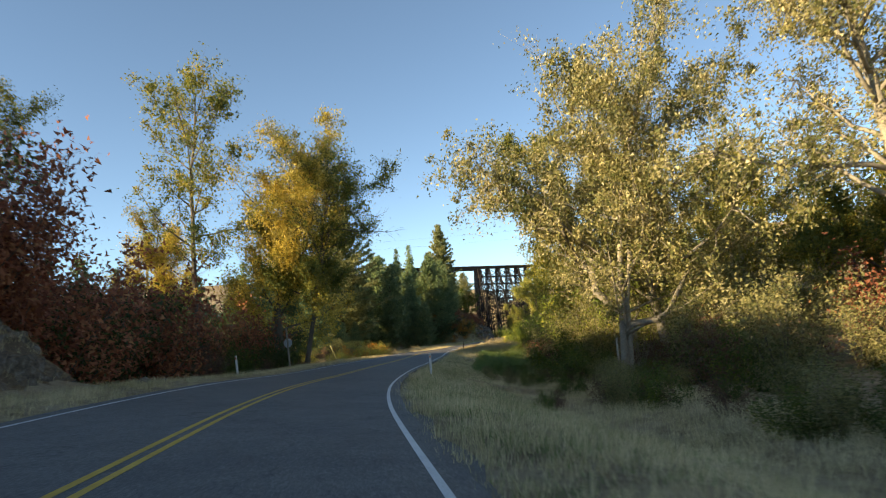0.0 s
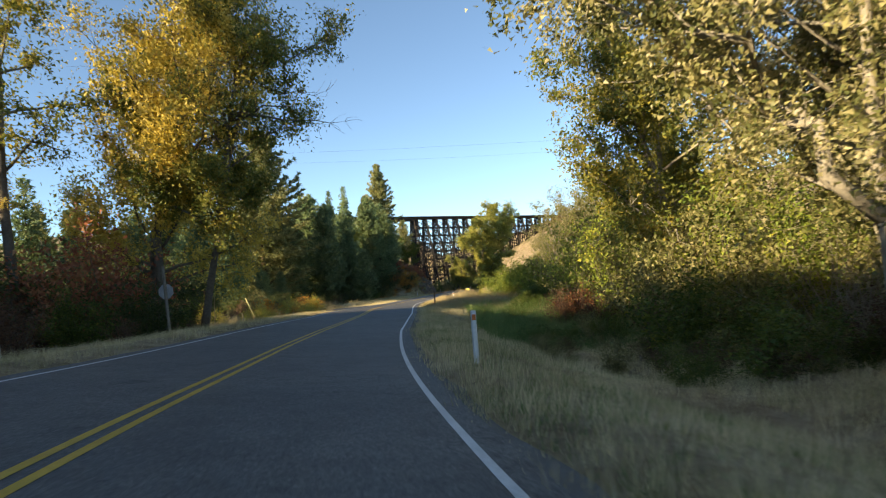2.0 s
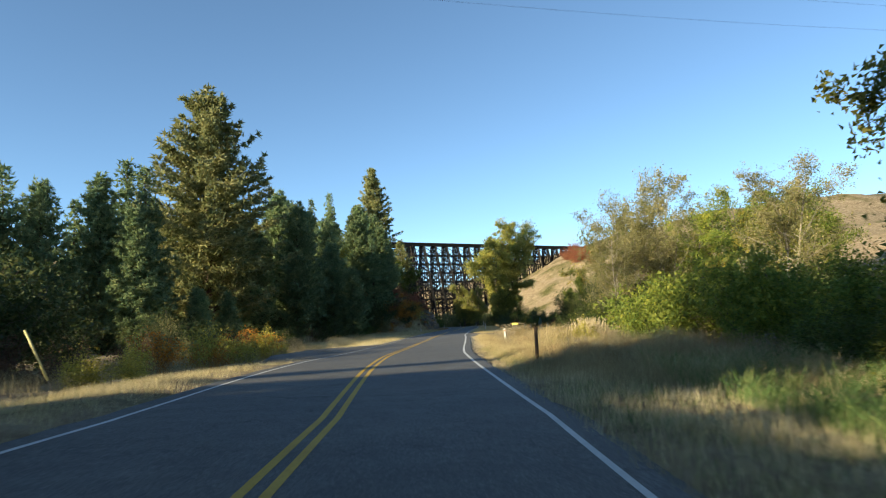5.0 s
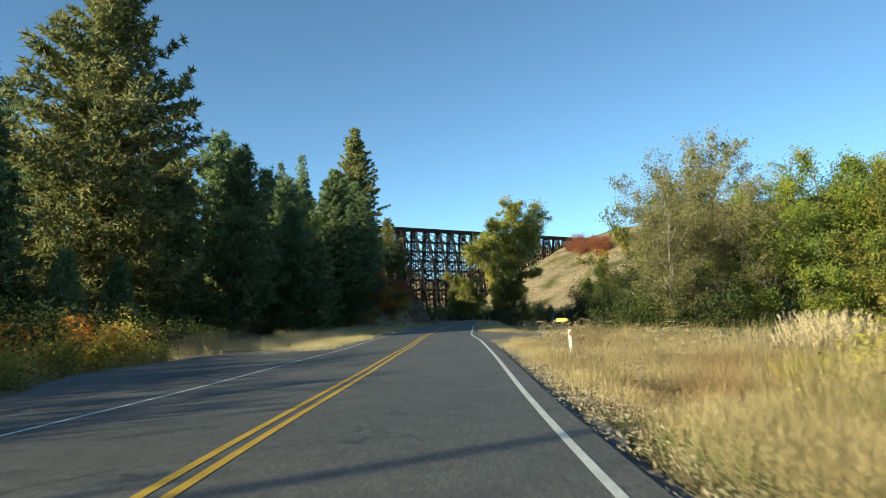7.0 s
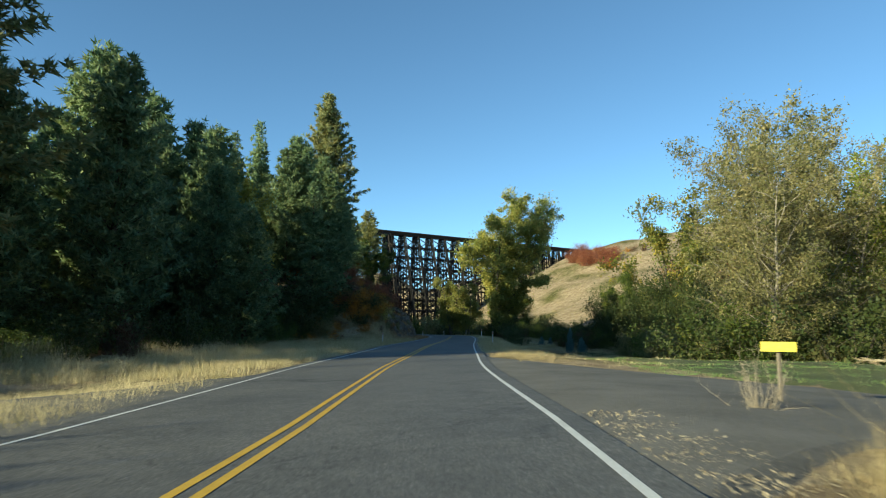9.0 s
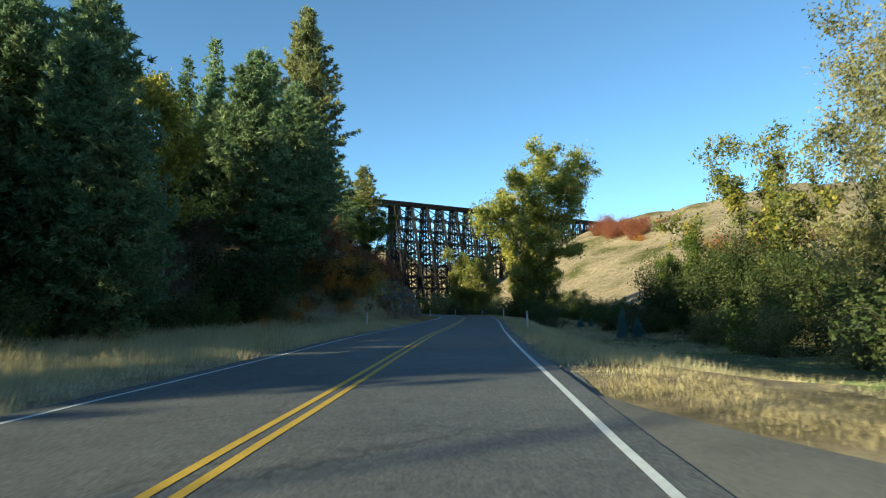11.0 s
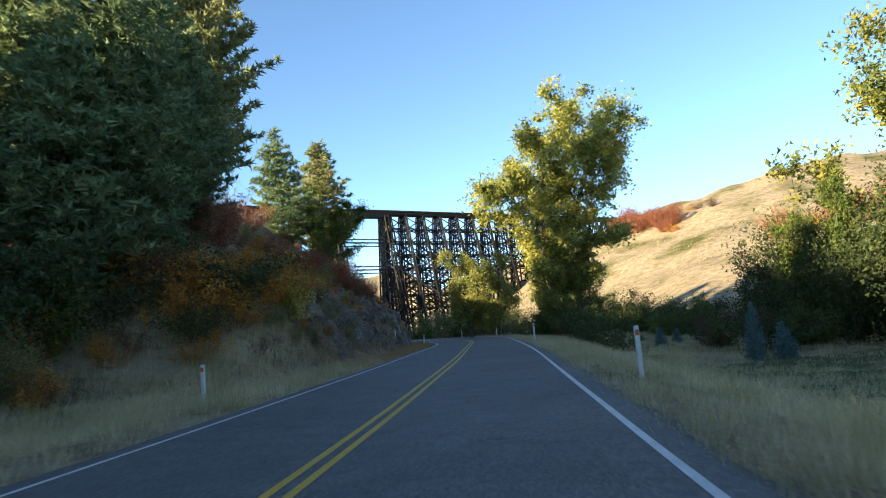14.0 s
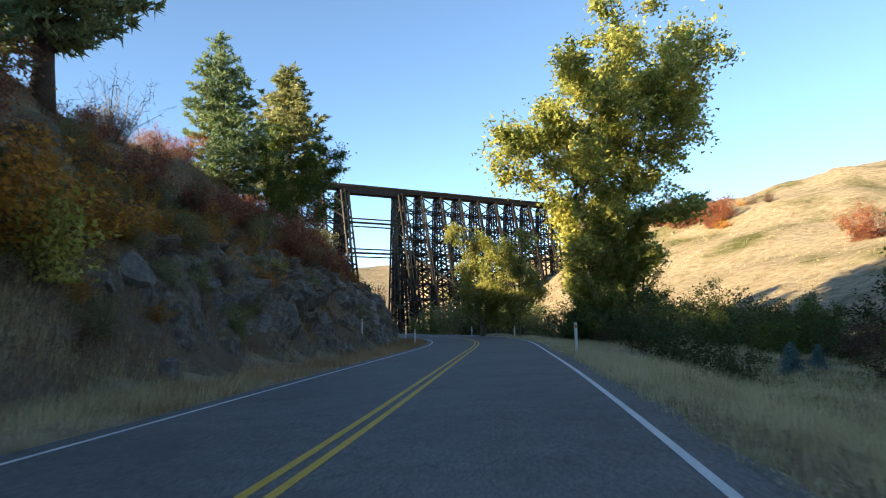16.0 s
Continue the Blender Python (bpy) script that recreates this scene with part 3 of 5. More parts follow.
def terrain(x, y):
    shape = np.shape(x)
    x, y = np.atleast_1d(np.asarray(x, float)).ravel(), np.atleast_1d(np.asarray(y, float)).ravel()
    s, yc = road_place(x, y)
    z = road_z(yc, s) - 0.12 * (1 - ease(4.0, 4.7, np.abs(s)))
    L, R = np.maximum(-s - 5, 0), np.maximum(s - 5, 0)
    off = ease(5, 9, np.abs(s))
    z = z + off * 0.16 * rough(x, y, 0.5, 1.0) + ease(12, 40, np.abs(s)) * 0.9 * rough(x, y, 0.07, 4.0)
    # left: rocky bank where the walk begins, open ground, then the bluff
    w0 = 1 - ease(44, 66, yc)
    d = np.maximum(L - 2.2 - 13 * ease(24, 42, yc), 0)
    z = z + w0 * (1.6 * ease(0, 2.2, d) + 0.5 * np.minimum(np.maximum(d - 1, 0), 34))
    z = z - ease(30, 50, yc) * 0.45 * ease(0, 6, L) * (1 - ease(16, 22, L)) * (1 - ease(178, 200, yc))
    w1 = ease(186, 210, yc)
    d = np.maximum(L - 1.6 - 0.7 * rough(x, y, 0.35, 2.0), 0)
    top = 1 - 0.8 * ease(30, 66, L)
    bluff = 3.0 * ease(0, 2.2, d) + 0.8 * np.clip(d - 1.6, 0, 12.5) + 0.06 * np.clip(d - 14, 0, 80)
    z = z + w1 * bluff * top * (1 + 0.95 * ease(285, 355, yc)) * (1 - 0.9 * ease(372, 420, yc)) * (1 + 0.06 * rough(x, y, 0.22, 5.0))
    z = z + (3 + 20 * ease(260, 330, yc)) * ease(70, 150, -s) * (1 - ease(40, 66, yc) * (1 - ease(150, 215, yc)))
    z = z - 0.32 * ease(4.3, 5.8, s) * ease(146, 165, yc)
    # right: ditch, flat, then low ground, and the dry hill beyond
    z = z - ease(0, 6, R) * (1.1 * (1 - ease(62, 84, yc)) + 0.2 + 1.3 * ease(146, 170, yc) * (1 - ease(205, 240, yc)))
    z = z - 0.75 * ease(1, 7, R) * ease(178, 195, yc) * (1 - ease(203, 215, yc))
    z = z - 0.56 * ease(4.6, 6.8, s) * ease(88, 100, yc) * (1 - ease(117, 122, yc))
    d = x - 82 - 0.16 * np.maximum(190 - y, 0)
    rise = np.maximum(0.53 * (np.sqrt(d * d + 30.0) + d) / 2 - 0.25, 0)
    hill = 48 * (1 - np.exp(-rise / 48 * 1.05)) * (0.77 + 0.58 * ease(290, 375, y))
    z = z + hill * (1 + 0.05 * rough(x, y, 0.06, 7.0)) + ease(4, 12, hill) * 0.5 * rough(x, y, 0.25, 3.0)
    z = z + 36 * ease(420, 590, y) * (1 + 0.1 * rough(x, y, 0.02, 9.0)) * (1 - ease(4, 24, hill))
    # beds of the two gravel entries
    near, far = drive_span(s)
    bed = ease(near - 1.5, near + 0.5, yc) * (1 - ease(far - 0.5, far + 1.5, yc)) * (s > 3.8) * (1 - ease(15, 18, s)) + ease(91, 95, yc) * (1 - ease(135, 139, yc)) * (s < -4) * (1 - ease(10.5, 13, -s))
    z = z - bed * (0.1 + 0.16 * rough(x, y, 0.5, 1.0) * off)
    edge = ease(4.0, 5.0, np.abs(s))
    z = (road_z(yc, s) - 0.12) * (1 - edge) + z * edge
    return z.reshape(shape)


def ground_sheet():
    xs = np.concatenate([[-3500, -2000, -1000, -600, -420, -320, -260], np.arange(-220, -40, 8), np.arange(-40, 80, 1.25), np.arange(80, 190, 3), np.arange(190, 300, 10), [300, 360, 450, 600, 900, 1600, 3500]])
    ys = np.concatenate([[-3500, -1500, -700, -400, -250, -170, -120], np.arange(-90, -24, 6), np.arange(-24, 300, 1.5), np.arange(300, 420, 4), np.arange(420, 640, 12), [660, 720, 850, 1200, 2000, 4200]])
    X, Y = np.meshgrid(xs, ys)
    Z = terrain(X, Y)
    n, m = len(xs), len(ys)
    v = np.stack([X, Y, Z], -1).reshape(-1, 3)
    q = np.arange((m - 1) * n).reshape(m - 1, n)[:, :-1].ravel()
    f = np.stack([q, q + 1, q + n + 1, q + n], 1)
    me = bpy.data.meshes.new("ground")
    me.from_pydata(v.tolist(), [], f.tolist())
    me.materials.append(GROUND)
    me.polygons.foreach_set("use_smooth", [True] * len(me.polygons))
    me.update()
    return thing("ground", "dry straw-coloured grass ground with soil and green patches", "ground", me=me, kind="structure")


def ribbon(name, s0, s1, y0, y1, lift, material, skirt=0.0, wob=0.0):
    """A strip that follows the road between two offsets."""
    ks = np.where((CENTRE[:, 1] >= y0) & (CENTRE[:, 1] <= y1))[0]
    cols = np.linspace(s0, s1, 2 if abs(s1 - s0) < 1 else 7)
    v, f = [], []
    for i, k in enumerate(ks):
        row = [s for s in cols]
        if wob:
            row[0 if abs(s0) > abs(s1) else -1] += wob * float(rough(CENTRE[k, 0], CENTRE[k, 1], 0.9, s1)) * math.copysign(1, s1)
        pts = [(CENTRE[k, 0] + NORM[k, 0] * s, CENTRE[k, 1] + NORM[k, 1] * s, float(road_z(CENTRE[k, 1], s)) + lift) for s in row]
        if skirt:
            pts = [(*pts[0][:2], pts[0][2] - skirt), *pts, (*pts[-1][:2], pts[-1][2] - skirt)]
        v += pts
        if i:
            m = len(pts)
            f += [((i - 1) * m + j, (i - 1) * m + j + 1, i * m + j + 1, i * m + j) for j in range(m - 1)]
    return mesh_of(name, v, f, material)


ground_sheet()
road = thing("road", "grey asphalt two-lane road with fine cracks", "road", me=ribbon("road", -3.98, 3.94, -60, 520, 0.0, ASPHALT, 0.35, 0.06), kind="structure")
for nm, a, b, mt, lb in (("edge_line", 3.52, 3.62, WHITE_LINE, "worn white edge line"), ("edge_line", -3.58, -3.48, WHITE_LINE, "worn white edge line"),
                         ("centre_line", 0.07, 0.18, YELLOW_LINE, "yellow centre line"), ("centre_line", -0.18, -0.07, YELLOW_LINE, "yellow centre line")):
    part(nm, ribbon(nm, a, b, -60, 420, 0.005, mt), road, lb)
for nm, a, b in (("shoulder", 3.86, 4.2), ("shoulder", -4.25, -3.9)):
    thing(nm, "narrow strip of gravel and dry litter along the road", "road shoulder", me=ribbon(nm, a, b, -60, 420, -0.07, DRIVE, 0.25, 0.16), kind="structure")


def apron(name, label, y0, y1, side, reach, material):
    """A gravel or paved entry beside the road, with an uneven outer edge."""
    ks = np.where((CENTRE[:, 1] >= y0) & (CENTRE[:, 1] <= y1))[0]
    v, f, m = [], [], 10
    for i, k in enumerate(ks):
        u = (CENTRE[k, 1] - y0) / (y1 - y0)
        out = 4.0 + reach * min(1, 2.6 * u ** 1.1, 2.6 * (1 - u) ** 0.8) + 0.3 * float(rough(CENTRE[k, 0], CENTRE[k, 1], 0.8, 2))
        for j in range(m):
            s = side * (3.85 + (out - 3.85) * j / (m - 1))
            x, y = CENTRE[k, 0] + NORM[k, 0] * s, CENTRE[k, 1] + NORM[k, 1] * s
            z = float(road_z(CENTRE[k, 1], s)) - 0.006
            if j == m - 1:
                z = float(terrain(x, y)) - 0.1
            elif j > 3:
                z = min(max(z - 0.015 * (j - 3), float(terrain(x, y)) + 0.06), z + 0.04)
            v.append((x, y, z))
        if i:
            f += [((i - 1) * m + j, (i - 1) * m + j + 1, i * m + j + 1, i * m + j) for j in range(m - 1)]
    return thing(name, label, "driveway", me=mesh_of(name, v, f, material), kind="structure")


apron("gravel_pullout", "grey gravel pullout beside the road", 93, 137, -1, 7.5, DRIVE)


def driveway():
    """The entry that leaves the road to the right and slopes down to the low ground."""
    v, f, rows, cols = [], [], 26, 34
    for i in range(rows):
        s = 3.86 + 13.0 * (i / (rows - 1)) ** 1.3
        near, far = drive_span(s)
        for j in range(cols):
            y = near + (far - near) * j / (cols - 1) + (0.25 * float(rough(s, 7.0 * j, 0.9, 3.0)) if j in (0, cols - 1) else 0)
            k = np.interp(y, CENTRE[:, 1], np.arange(len(CENTRE)))
            c = [np.interp(k, np.arange(len(CENTRE)), a) for a in (CENTRE[:, 0], CENTRE[:, 1], NORM[:, 0], NORM[:, 1])]
            x, yy = c[0] + c[2] * s, c[1] + c[3] * s
            z = float(road_z(y, min(s, 6.0))) - 0.012 - 0.035 * max(s - 5.0, 0)
            if j in (0, cols - 1) or i == rows - 1:
                z = min(z, float(terrain(x, yy))) - 0.08
            else:
                z = max(z, float(terrain(x, yy)) + 0.02)
            v.append((x, yy, z))
        if i:
            f += [((i - 1) * cols + j, (i - 1) * cols + j + 1, i * cols + j + 1, i * cols + j) for j in range(cols - 1)]
    return thing("driveway_entry", "worn grey asphalt driveway entry with loose gravel off the road", "driveway", me=mesh_of("driveway_entry", v, f, DRIVE), kind="structure")


driveway()


def lawn():
    """Mown green ground on the low side, with an uneven rim that dips under the rough grass."""
    rows, cols, v, f = 70, 22, [], []
    for i in range(rows):
        y = 126 + 84 * i / (rows - 1)
        k = int(np.argmin(np.abs(CENTRE[:, 1] - y)))
        for j in range(cols):
            s = 10.5 + 22 * j / (cols - 1) + 0.8 * float(rough(y, j, 0.4, 6.0))
            x, yy = CENTRE[k, 0] + NORM[k, 0] * s, CENTRE[k, 1] + NORM[k, 1] * s
            v.append((x, yy, float(terrain(x, yy)) + (-0.15 if i in (0, rows - 1) or j in (0, cols - 1) else 0.03)))
        if i:
            f += [((i - 1) * cols + j, (i - 1) * cols + j + 1, i * cols + j + 1, i * cols + j) for j in range(cols - 1)]
    return thing("lawn", "mown green lawn on the low ground beside the road", "lawn", me=mesh_of("lawn", v, f, LAWN, True), kind="structure")


lawn()

# ---- the timber trestle across the valley ----
def beam_mesh(name, a, b, w, h, material):
    bx = Boxes()
    bx.beam(a, b, w, h)
    return bx.mesh(name, material)


def trestle():
    U, V = Vector((0.94, 0.343, 0)).normalized(), Vector((-0.343, 0.94, 0)).normalized()
    A = Vector((58.7, 378.5, 0)) + V * 1.6
    CAP, BAY = 38.3, 6.4
    rng = np.random.default_rng(5)
    ob = thing("railway_trestle", "tall dark timber railway trestle of many braced bents", "railway bridge", at=pose(*A))
    spots = [-8.7, -7.7, -6.7, -5.7, -4.7, -3.7, -2.7] + list(range(0, 17))
    levels = [CAP - 4.2 * i for i in range(1, 10)]
    feet, bracing = {}, Boxes()
    for k in spots:
        c = U * (BAY * k)
        g = float(terrain(A.x + c.x, A.y + c.y))
        if g > CAP - 1.5:
            continue
        big = k in (0, -2.7)
        bent = part("bent_cap", beam_mesh("bent_cap", c - V * 2.5 + Vector((0, 0, CAP + 0.2)), c + V * 2.5 + Vector((0, 0, CAP + 0.2)), 0.45, 0.45, TIMBER), ob)
        lines = []
        for off in (-2.1, -1.3, -0.45, 0.45, 1.3, 2.1):
            slope = 0.17 * (off / 2.1) * (1.5 if off < 0 else 0.45)
            for shift in ((-1.1, 0.0, 1.1) if big else (-0.3, 0.3) if abs(off) > 2 else (0.0,)):
                base = c + V * off + U * shift
                low = base + V * slope * (CAP - g + 1.0)
                zg = float(terrain(A.x + low.x, A.y + low.y)) - 0.4
                low = base + V * slope * (CAP - zg)
                old = rng.random() < 0.22
                tb = Tubes()
                tb.add([low + Vector((0, 0, zg)), base + Vector((0, 0, CAP))], [0.29, 0.23], 6)
                part("bent_post", tb.mesh("bent_post", OLD_TIMBER if old else TIMBER), bent)
            lines.append((off, slope, zg))

        def at(i, z, lines=lines, c=c):
            off, slope, zg = lines[i]
            return c + V * (off + slope * (CAP - z)) + Vector((0, 0, z))

        lv = [CAP - 0.3] + [z for z in levels if z > g + 2.0] + [g + 0.7]
        for i, z in enumerate(lv):
            if i:
                part("sill", beam_mesh("sill", at(0, z) - V * 0.5, at(5, z) + V * 0.5, 0.34, 0.4, TIMBER), bent)
                for sh in ((-1.3, 0.0, 1.3) if big else (0.25,)):
                    for p, q in ((0, 5), (5, 0)):
                        part("sway_brace", beam_mesh("sway_brace", at(p, lv[i - 1]) + U * sh, at(q, z) + U * sh, 0.16, 0.36, OLD_TIMBER if rng.random() < 0.25 else TIMBER), bent)
        feet[k] = (lv, at)
    keys = sorted(feet)
    for p, q in zip(keys, keys[1:]):
        (vp, ap), (vq, aq) = feet[p], feet[q]
        span = q - p > 2
        shared = [z for z in vp if z in vq]
        for i in (0, 5, 2):
            for n, z in enumerate(shared):
                if not n or (span and (i == 2 or n not in (2, 4))):
                    continue
                for dz in ((0.5, -0.5) if span else (0,)):
                    part("girt", beam_mesh("girt", ap(i, z + dz), aq(i, z + dz), 0.26, 0.32, TIMBER), ob)
                if span:
                    continue
                z0 = shared[n - 1]
                tone = OLD_TIMBER if rng.random() < 0.3 else TIMBER
                if i == 0:
                    part("diagonal_brace", beam_mesh("diagonal_brace", ap(0, z0), aq(0, z), 0.16, 0.28, tone), ob)
                    part("diagonal_brace", beam_mesh("diagonal_brace", ap(0, z), aq(0, z0), 0.16, 0.28, tone), ob)
                elif n > 2 or i == 5:
                    bracing.beam(ap(i, z0), aq(i, z), 0.18, 0.3)
                    if n > 3:
                        bracing.beam(ap(i, z), aq(i, z0), 0.18, 0.3)
    tagged(part("inner_bracing", bracing.mesh("inner_bracing", TIMBER), ob), kind="stuff")
    k0, k1 = keys[0] - 1.5, keys[-1] + 1.5
    for off in (-1.5, -0.5, 0.5, 1.5):
        for a, b in ((k0, -2.7), (0, k1)):
            part("stringer", beam_mesh("stringer", U * (BAY * a) + V * off + Vector((0, 0, CAP + 0.85)), U * (BAY * b) + V * off + Vector((0, 0, CAP + 0.85)), 0.5, 0.85, TIMBER), ob)
    for off in (-1.5, 1.5):
        g = part("plate_girder", beam_mesh("plate_girder", U * (BAY * -2.85) + V * off + Vector((0, 0, CAP + 0.42)), U * (BAY * 0.15) + V * off + Vector((0, 0, CAP + 0.42)), 0.3, 1.75, GIRDER), ob, "deep black steel girder over the road")
        for j in range(13):
            c = U * (BAY * (-2.8 + 2.9 * j / 12)) + V * (off - 0.2)
            part("stiffener", beam_mesh("stiffener", c + Vector((0, 0, CAP - 0.4)), c + Vector((0, 0, CAP + 1.25)), 0.1, 0.12, GIRDER), g)
    tie = beam_mesh("sleeper", V * -2.1, V * 2.05, 0.26, 0.26, TIMBER)
    for j in range(int((k1 - k0) * BAY / 0.62)):
        c = U * (BAY * k0 + 0.62 * j) - V * (0.1 * rng.random()) + Vector((0, 0, CAP + 1.42))
        part("sleeper", tie, ob, at=pose(*c))
    for off in (-1.85, 1.85, -0.72, 0.72):
        rail = abs(off) < 1
        part("rail" if rail else "guard_timber", beam_mesh("guard", U * (BAY * k0) + V * off + Vector((0, 0, CAP + 1.68)), U * (BAY * k1) + V * off + Vector((0, 0, CAP + 1.68)), 0.12 if rail else 0.25, 0.2 if rail else 0.26, GIRDER if rail else TIMBER), ob)


trestle()


# ---- roadside posts and signs ----
def guide_post():
    ob = thing("guide_post", "white plastic roadside guide post with an amber reflector", "guide post", "guide posts along the road")
    w, t, h = 0.066, 0.022, 1.08
    v = [(x, y, z) for z in (-0.25, h - 0.02) for x, y in ((-w, t), (-w * 0.6, -t), (w * 0.6, -t), (w, t))] + [(x, y, h) for x, y in ((-w * 0.8, t * 0.6), (-w * 0.5, -t * 0.6), (w * 0.5, -t * 0.6), (w * 0.8, t * 0.6))]
    f = [(0, 3, 2, 1), (8, 9, 10, 11)] + [(4 * r + j, 4 * r + (j + 1) % 4, 4 * r + 4 + (j + 1) % 4, 4 * r + 4 + j) for r in (0, 1) for j in range(4)]
    part("blade", mesh_of("blade", v, f, POST_WHITE), ob)
    bx = Boxes()
    bx.beam((0, -0.025, 0.88), (0, -0.025, 1.0), 0.085, 0.008, up=(0, 1, 0))
    part("reflector", bx.mesh("reflector", REFLECTOR), ob, "amber reflector")
    return ob


def on_road(y, s):
    k = int(np.argmin(np.abs(CENTRE[:, 1] - y)))
    return CENTRE[k, 0] + NORM[k, 0] * s, CENTRE[k, 1] + NORM[k, 1] * s


gp = guide_post()
for x, y, lean, turn, tall in ((2.95, 40.2, 0, -4, 1.12), (-8.85, 44.9, -4, -4, 1.1), (18.3, 112.6, -3, -13, 1.02), (37.1, 184.3, -1, -14, 1.1), (26.1, 189.5, 0, -14, 0.9),
                               (46.0, 217.0, 0, -15, 1.05), (37.8, 232.0, 0, -15, 0.9), (*on_road(246, -5.0), 0, -8, 1), (*on_road(256, 5.0), 0, -5, 1), (*on_road(276, 5.0), 1, 5, 1), (*on_road(268, -5.0), 0, 0, 1)):
    plant(gp, x, y, 1.0, turn, tall, sink=0.03).rotation_euler.y += radians(lean)


def wooden_post(x, y, h, r, material, label, lean=0.0):
    ob = thing("wooden_post", label, "post", at=pose(x, y, float(terrain(x, y)) - 0.2, 0, lean, 15))
    tb = Tubes()
    tb.add([(0, 0, 0), (0.01, 0, h * 0.5), (0, 0.01, h + 0.18), (0, 0.01, h + 0.2)], [r, r * 0.97, r * 0.93, r * 0.7], 9)
    part("post", tb.mesh("post", material), ob)


wooden_post(10.3, 84.0, 1.15, 0.065, DARK_POST, "short dark brown wooden post at the field edge", 2)
wooden_post(13.75, 39.2, 2.65, 0.075, TWIG, "weathered grey post before the cottonwood trunk", 1)
wooden_post(-7.2, 76.4, 2.6, 0.022, TWIG, "tall thin weathered fence pole", 1)
wooden_post(-5.5, 79.7, 0.75, 0.024, TWIG, "short thin weathered fence stake", -2)
wooden_post(-8.6, 78.4, 1.1, 0.024, TWIG, "thin weathered fence stake in the weeds", 3)


def back_of_sign():
    ob = thing("road_sign", "leaning wooden post with the bare metal back of a road sign", "road sign", at=pose(-7.9, 63.4, float(terrain(-7.9, 63.4)) - 0.2, 0, -3, -10))
    part("post", beam_mesh("post", (0, 0, 0), (0, 0, 3.9), 0.12, 0.12, POLE_WOOD), ob)
    n = 8
    v = [(0.42 * math.cos(math.pi * (2 * j + 1) / n), y, 2.55 + 0.42 * math.sin(math.pi * (2 * j + 1) / n)) for y in (0.066, 0.072) for j in range(n)]
    f = [tuple(reversed(range(n))), tuple(range(n, 2 * n))] + [(j, (j + 1) % n, n + (j + 1) % n, n + j) for j in range(n)]
    part("panel", mesh_of("panel", v, f, SIGN_BACK), ob, "bare metal back of an eight-sided sign")


back_of_sign()


def paper_tube(x, y):
    ob = thing("newspaper_tube", "yellow plastic newspaper tube on a thin post by the driveway", "mailbox", at=pose(x, y, float(terrain(x, y)), 0, 0, -40))
    part("post", beam_mesh("post", (0, 0, -0.3), (0, 0, 0.98), 0.05, 0.05, POLE_WOOD), ob)
    bx = Boxes()
    for a, b, w, h in (((-0.3, 0, 0.99), (0.3, 0, 0.99), 0.2, 0.012), ((-0.3, 0, 1.16), (0.3, 0, 1.16), 0.2, 0.012), ((-0.3, -0.1, 1.075), (0.3, -0.1, 1.075), 0.012, 0.158), ((-0.3, 0.1, 1.075), (0.3, 0.1, 1.075), 0.012, 0.158), ((-0.3, 0, 1.075), (-0.288, 0, 1.075), 0.188, 0.158)):
        bx.beam(a, b, w, h)
    part("tube", bx.mesh("tube", YELLOW_BOX), ob)


paper_tube(23.2, 125.0)

# ---- rock of the banks ----
def boulder(name, seed, label, group):
    """A broken block of rock with flat faces, ledges and a rough skin."""
    rng = np.random.default_rng(seed)
    bm = bmesh.new()
    bmesh.ops.create_icosphere(bm, subdivisions=3, radius=1.0)
    cuts = [(unit(rng.normal(size=3) * (1, 1, 0.7)), rng.uniform(0.4, 0.8)) for _ in range(16)]
    for v in bm.verts:
        p = np.array(v.co)
        for n, d in cuts:
            over = p @ n - d
            if over > 0:
                p = p - n * over
        q = Vector(p)
        crag = abs(noise.noise(q * 2.1 + Vector((seed, 0, 0)))) * 0.22 + abs(noise.noise(q * 5.3)) * 0.1
        p = p * (1.05 - crag) + np.array(noise.noise_vector(q * 9.0)) * 0.025
        v.co = Vector(p)
    me = bpy.data.meshes.new(name)
    bm.to_mesh(me)
    bm.free()
    me.materials.append(ROCK)
    return thing(name, label, "rock", group, me=me)


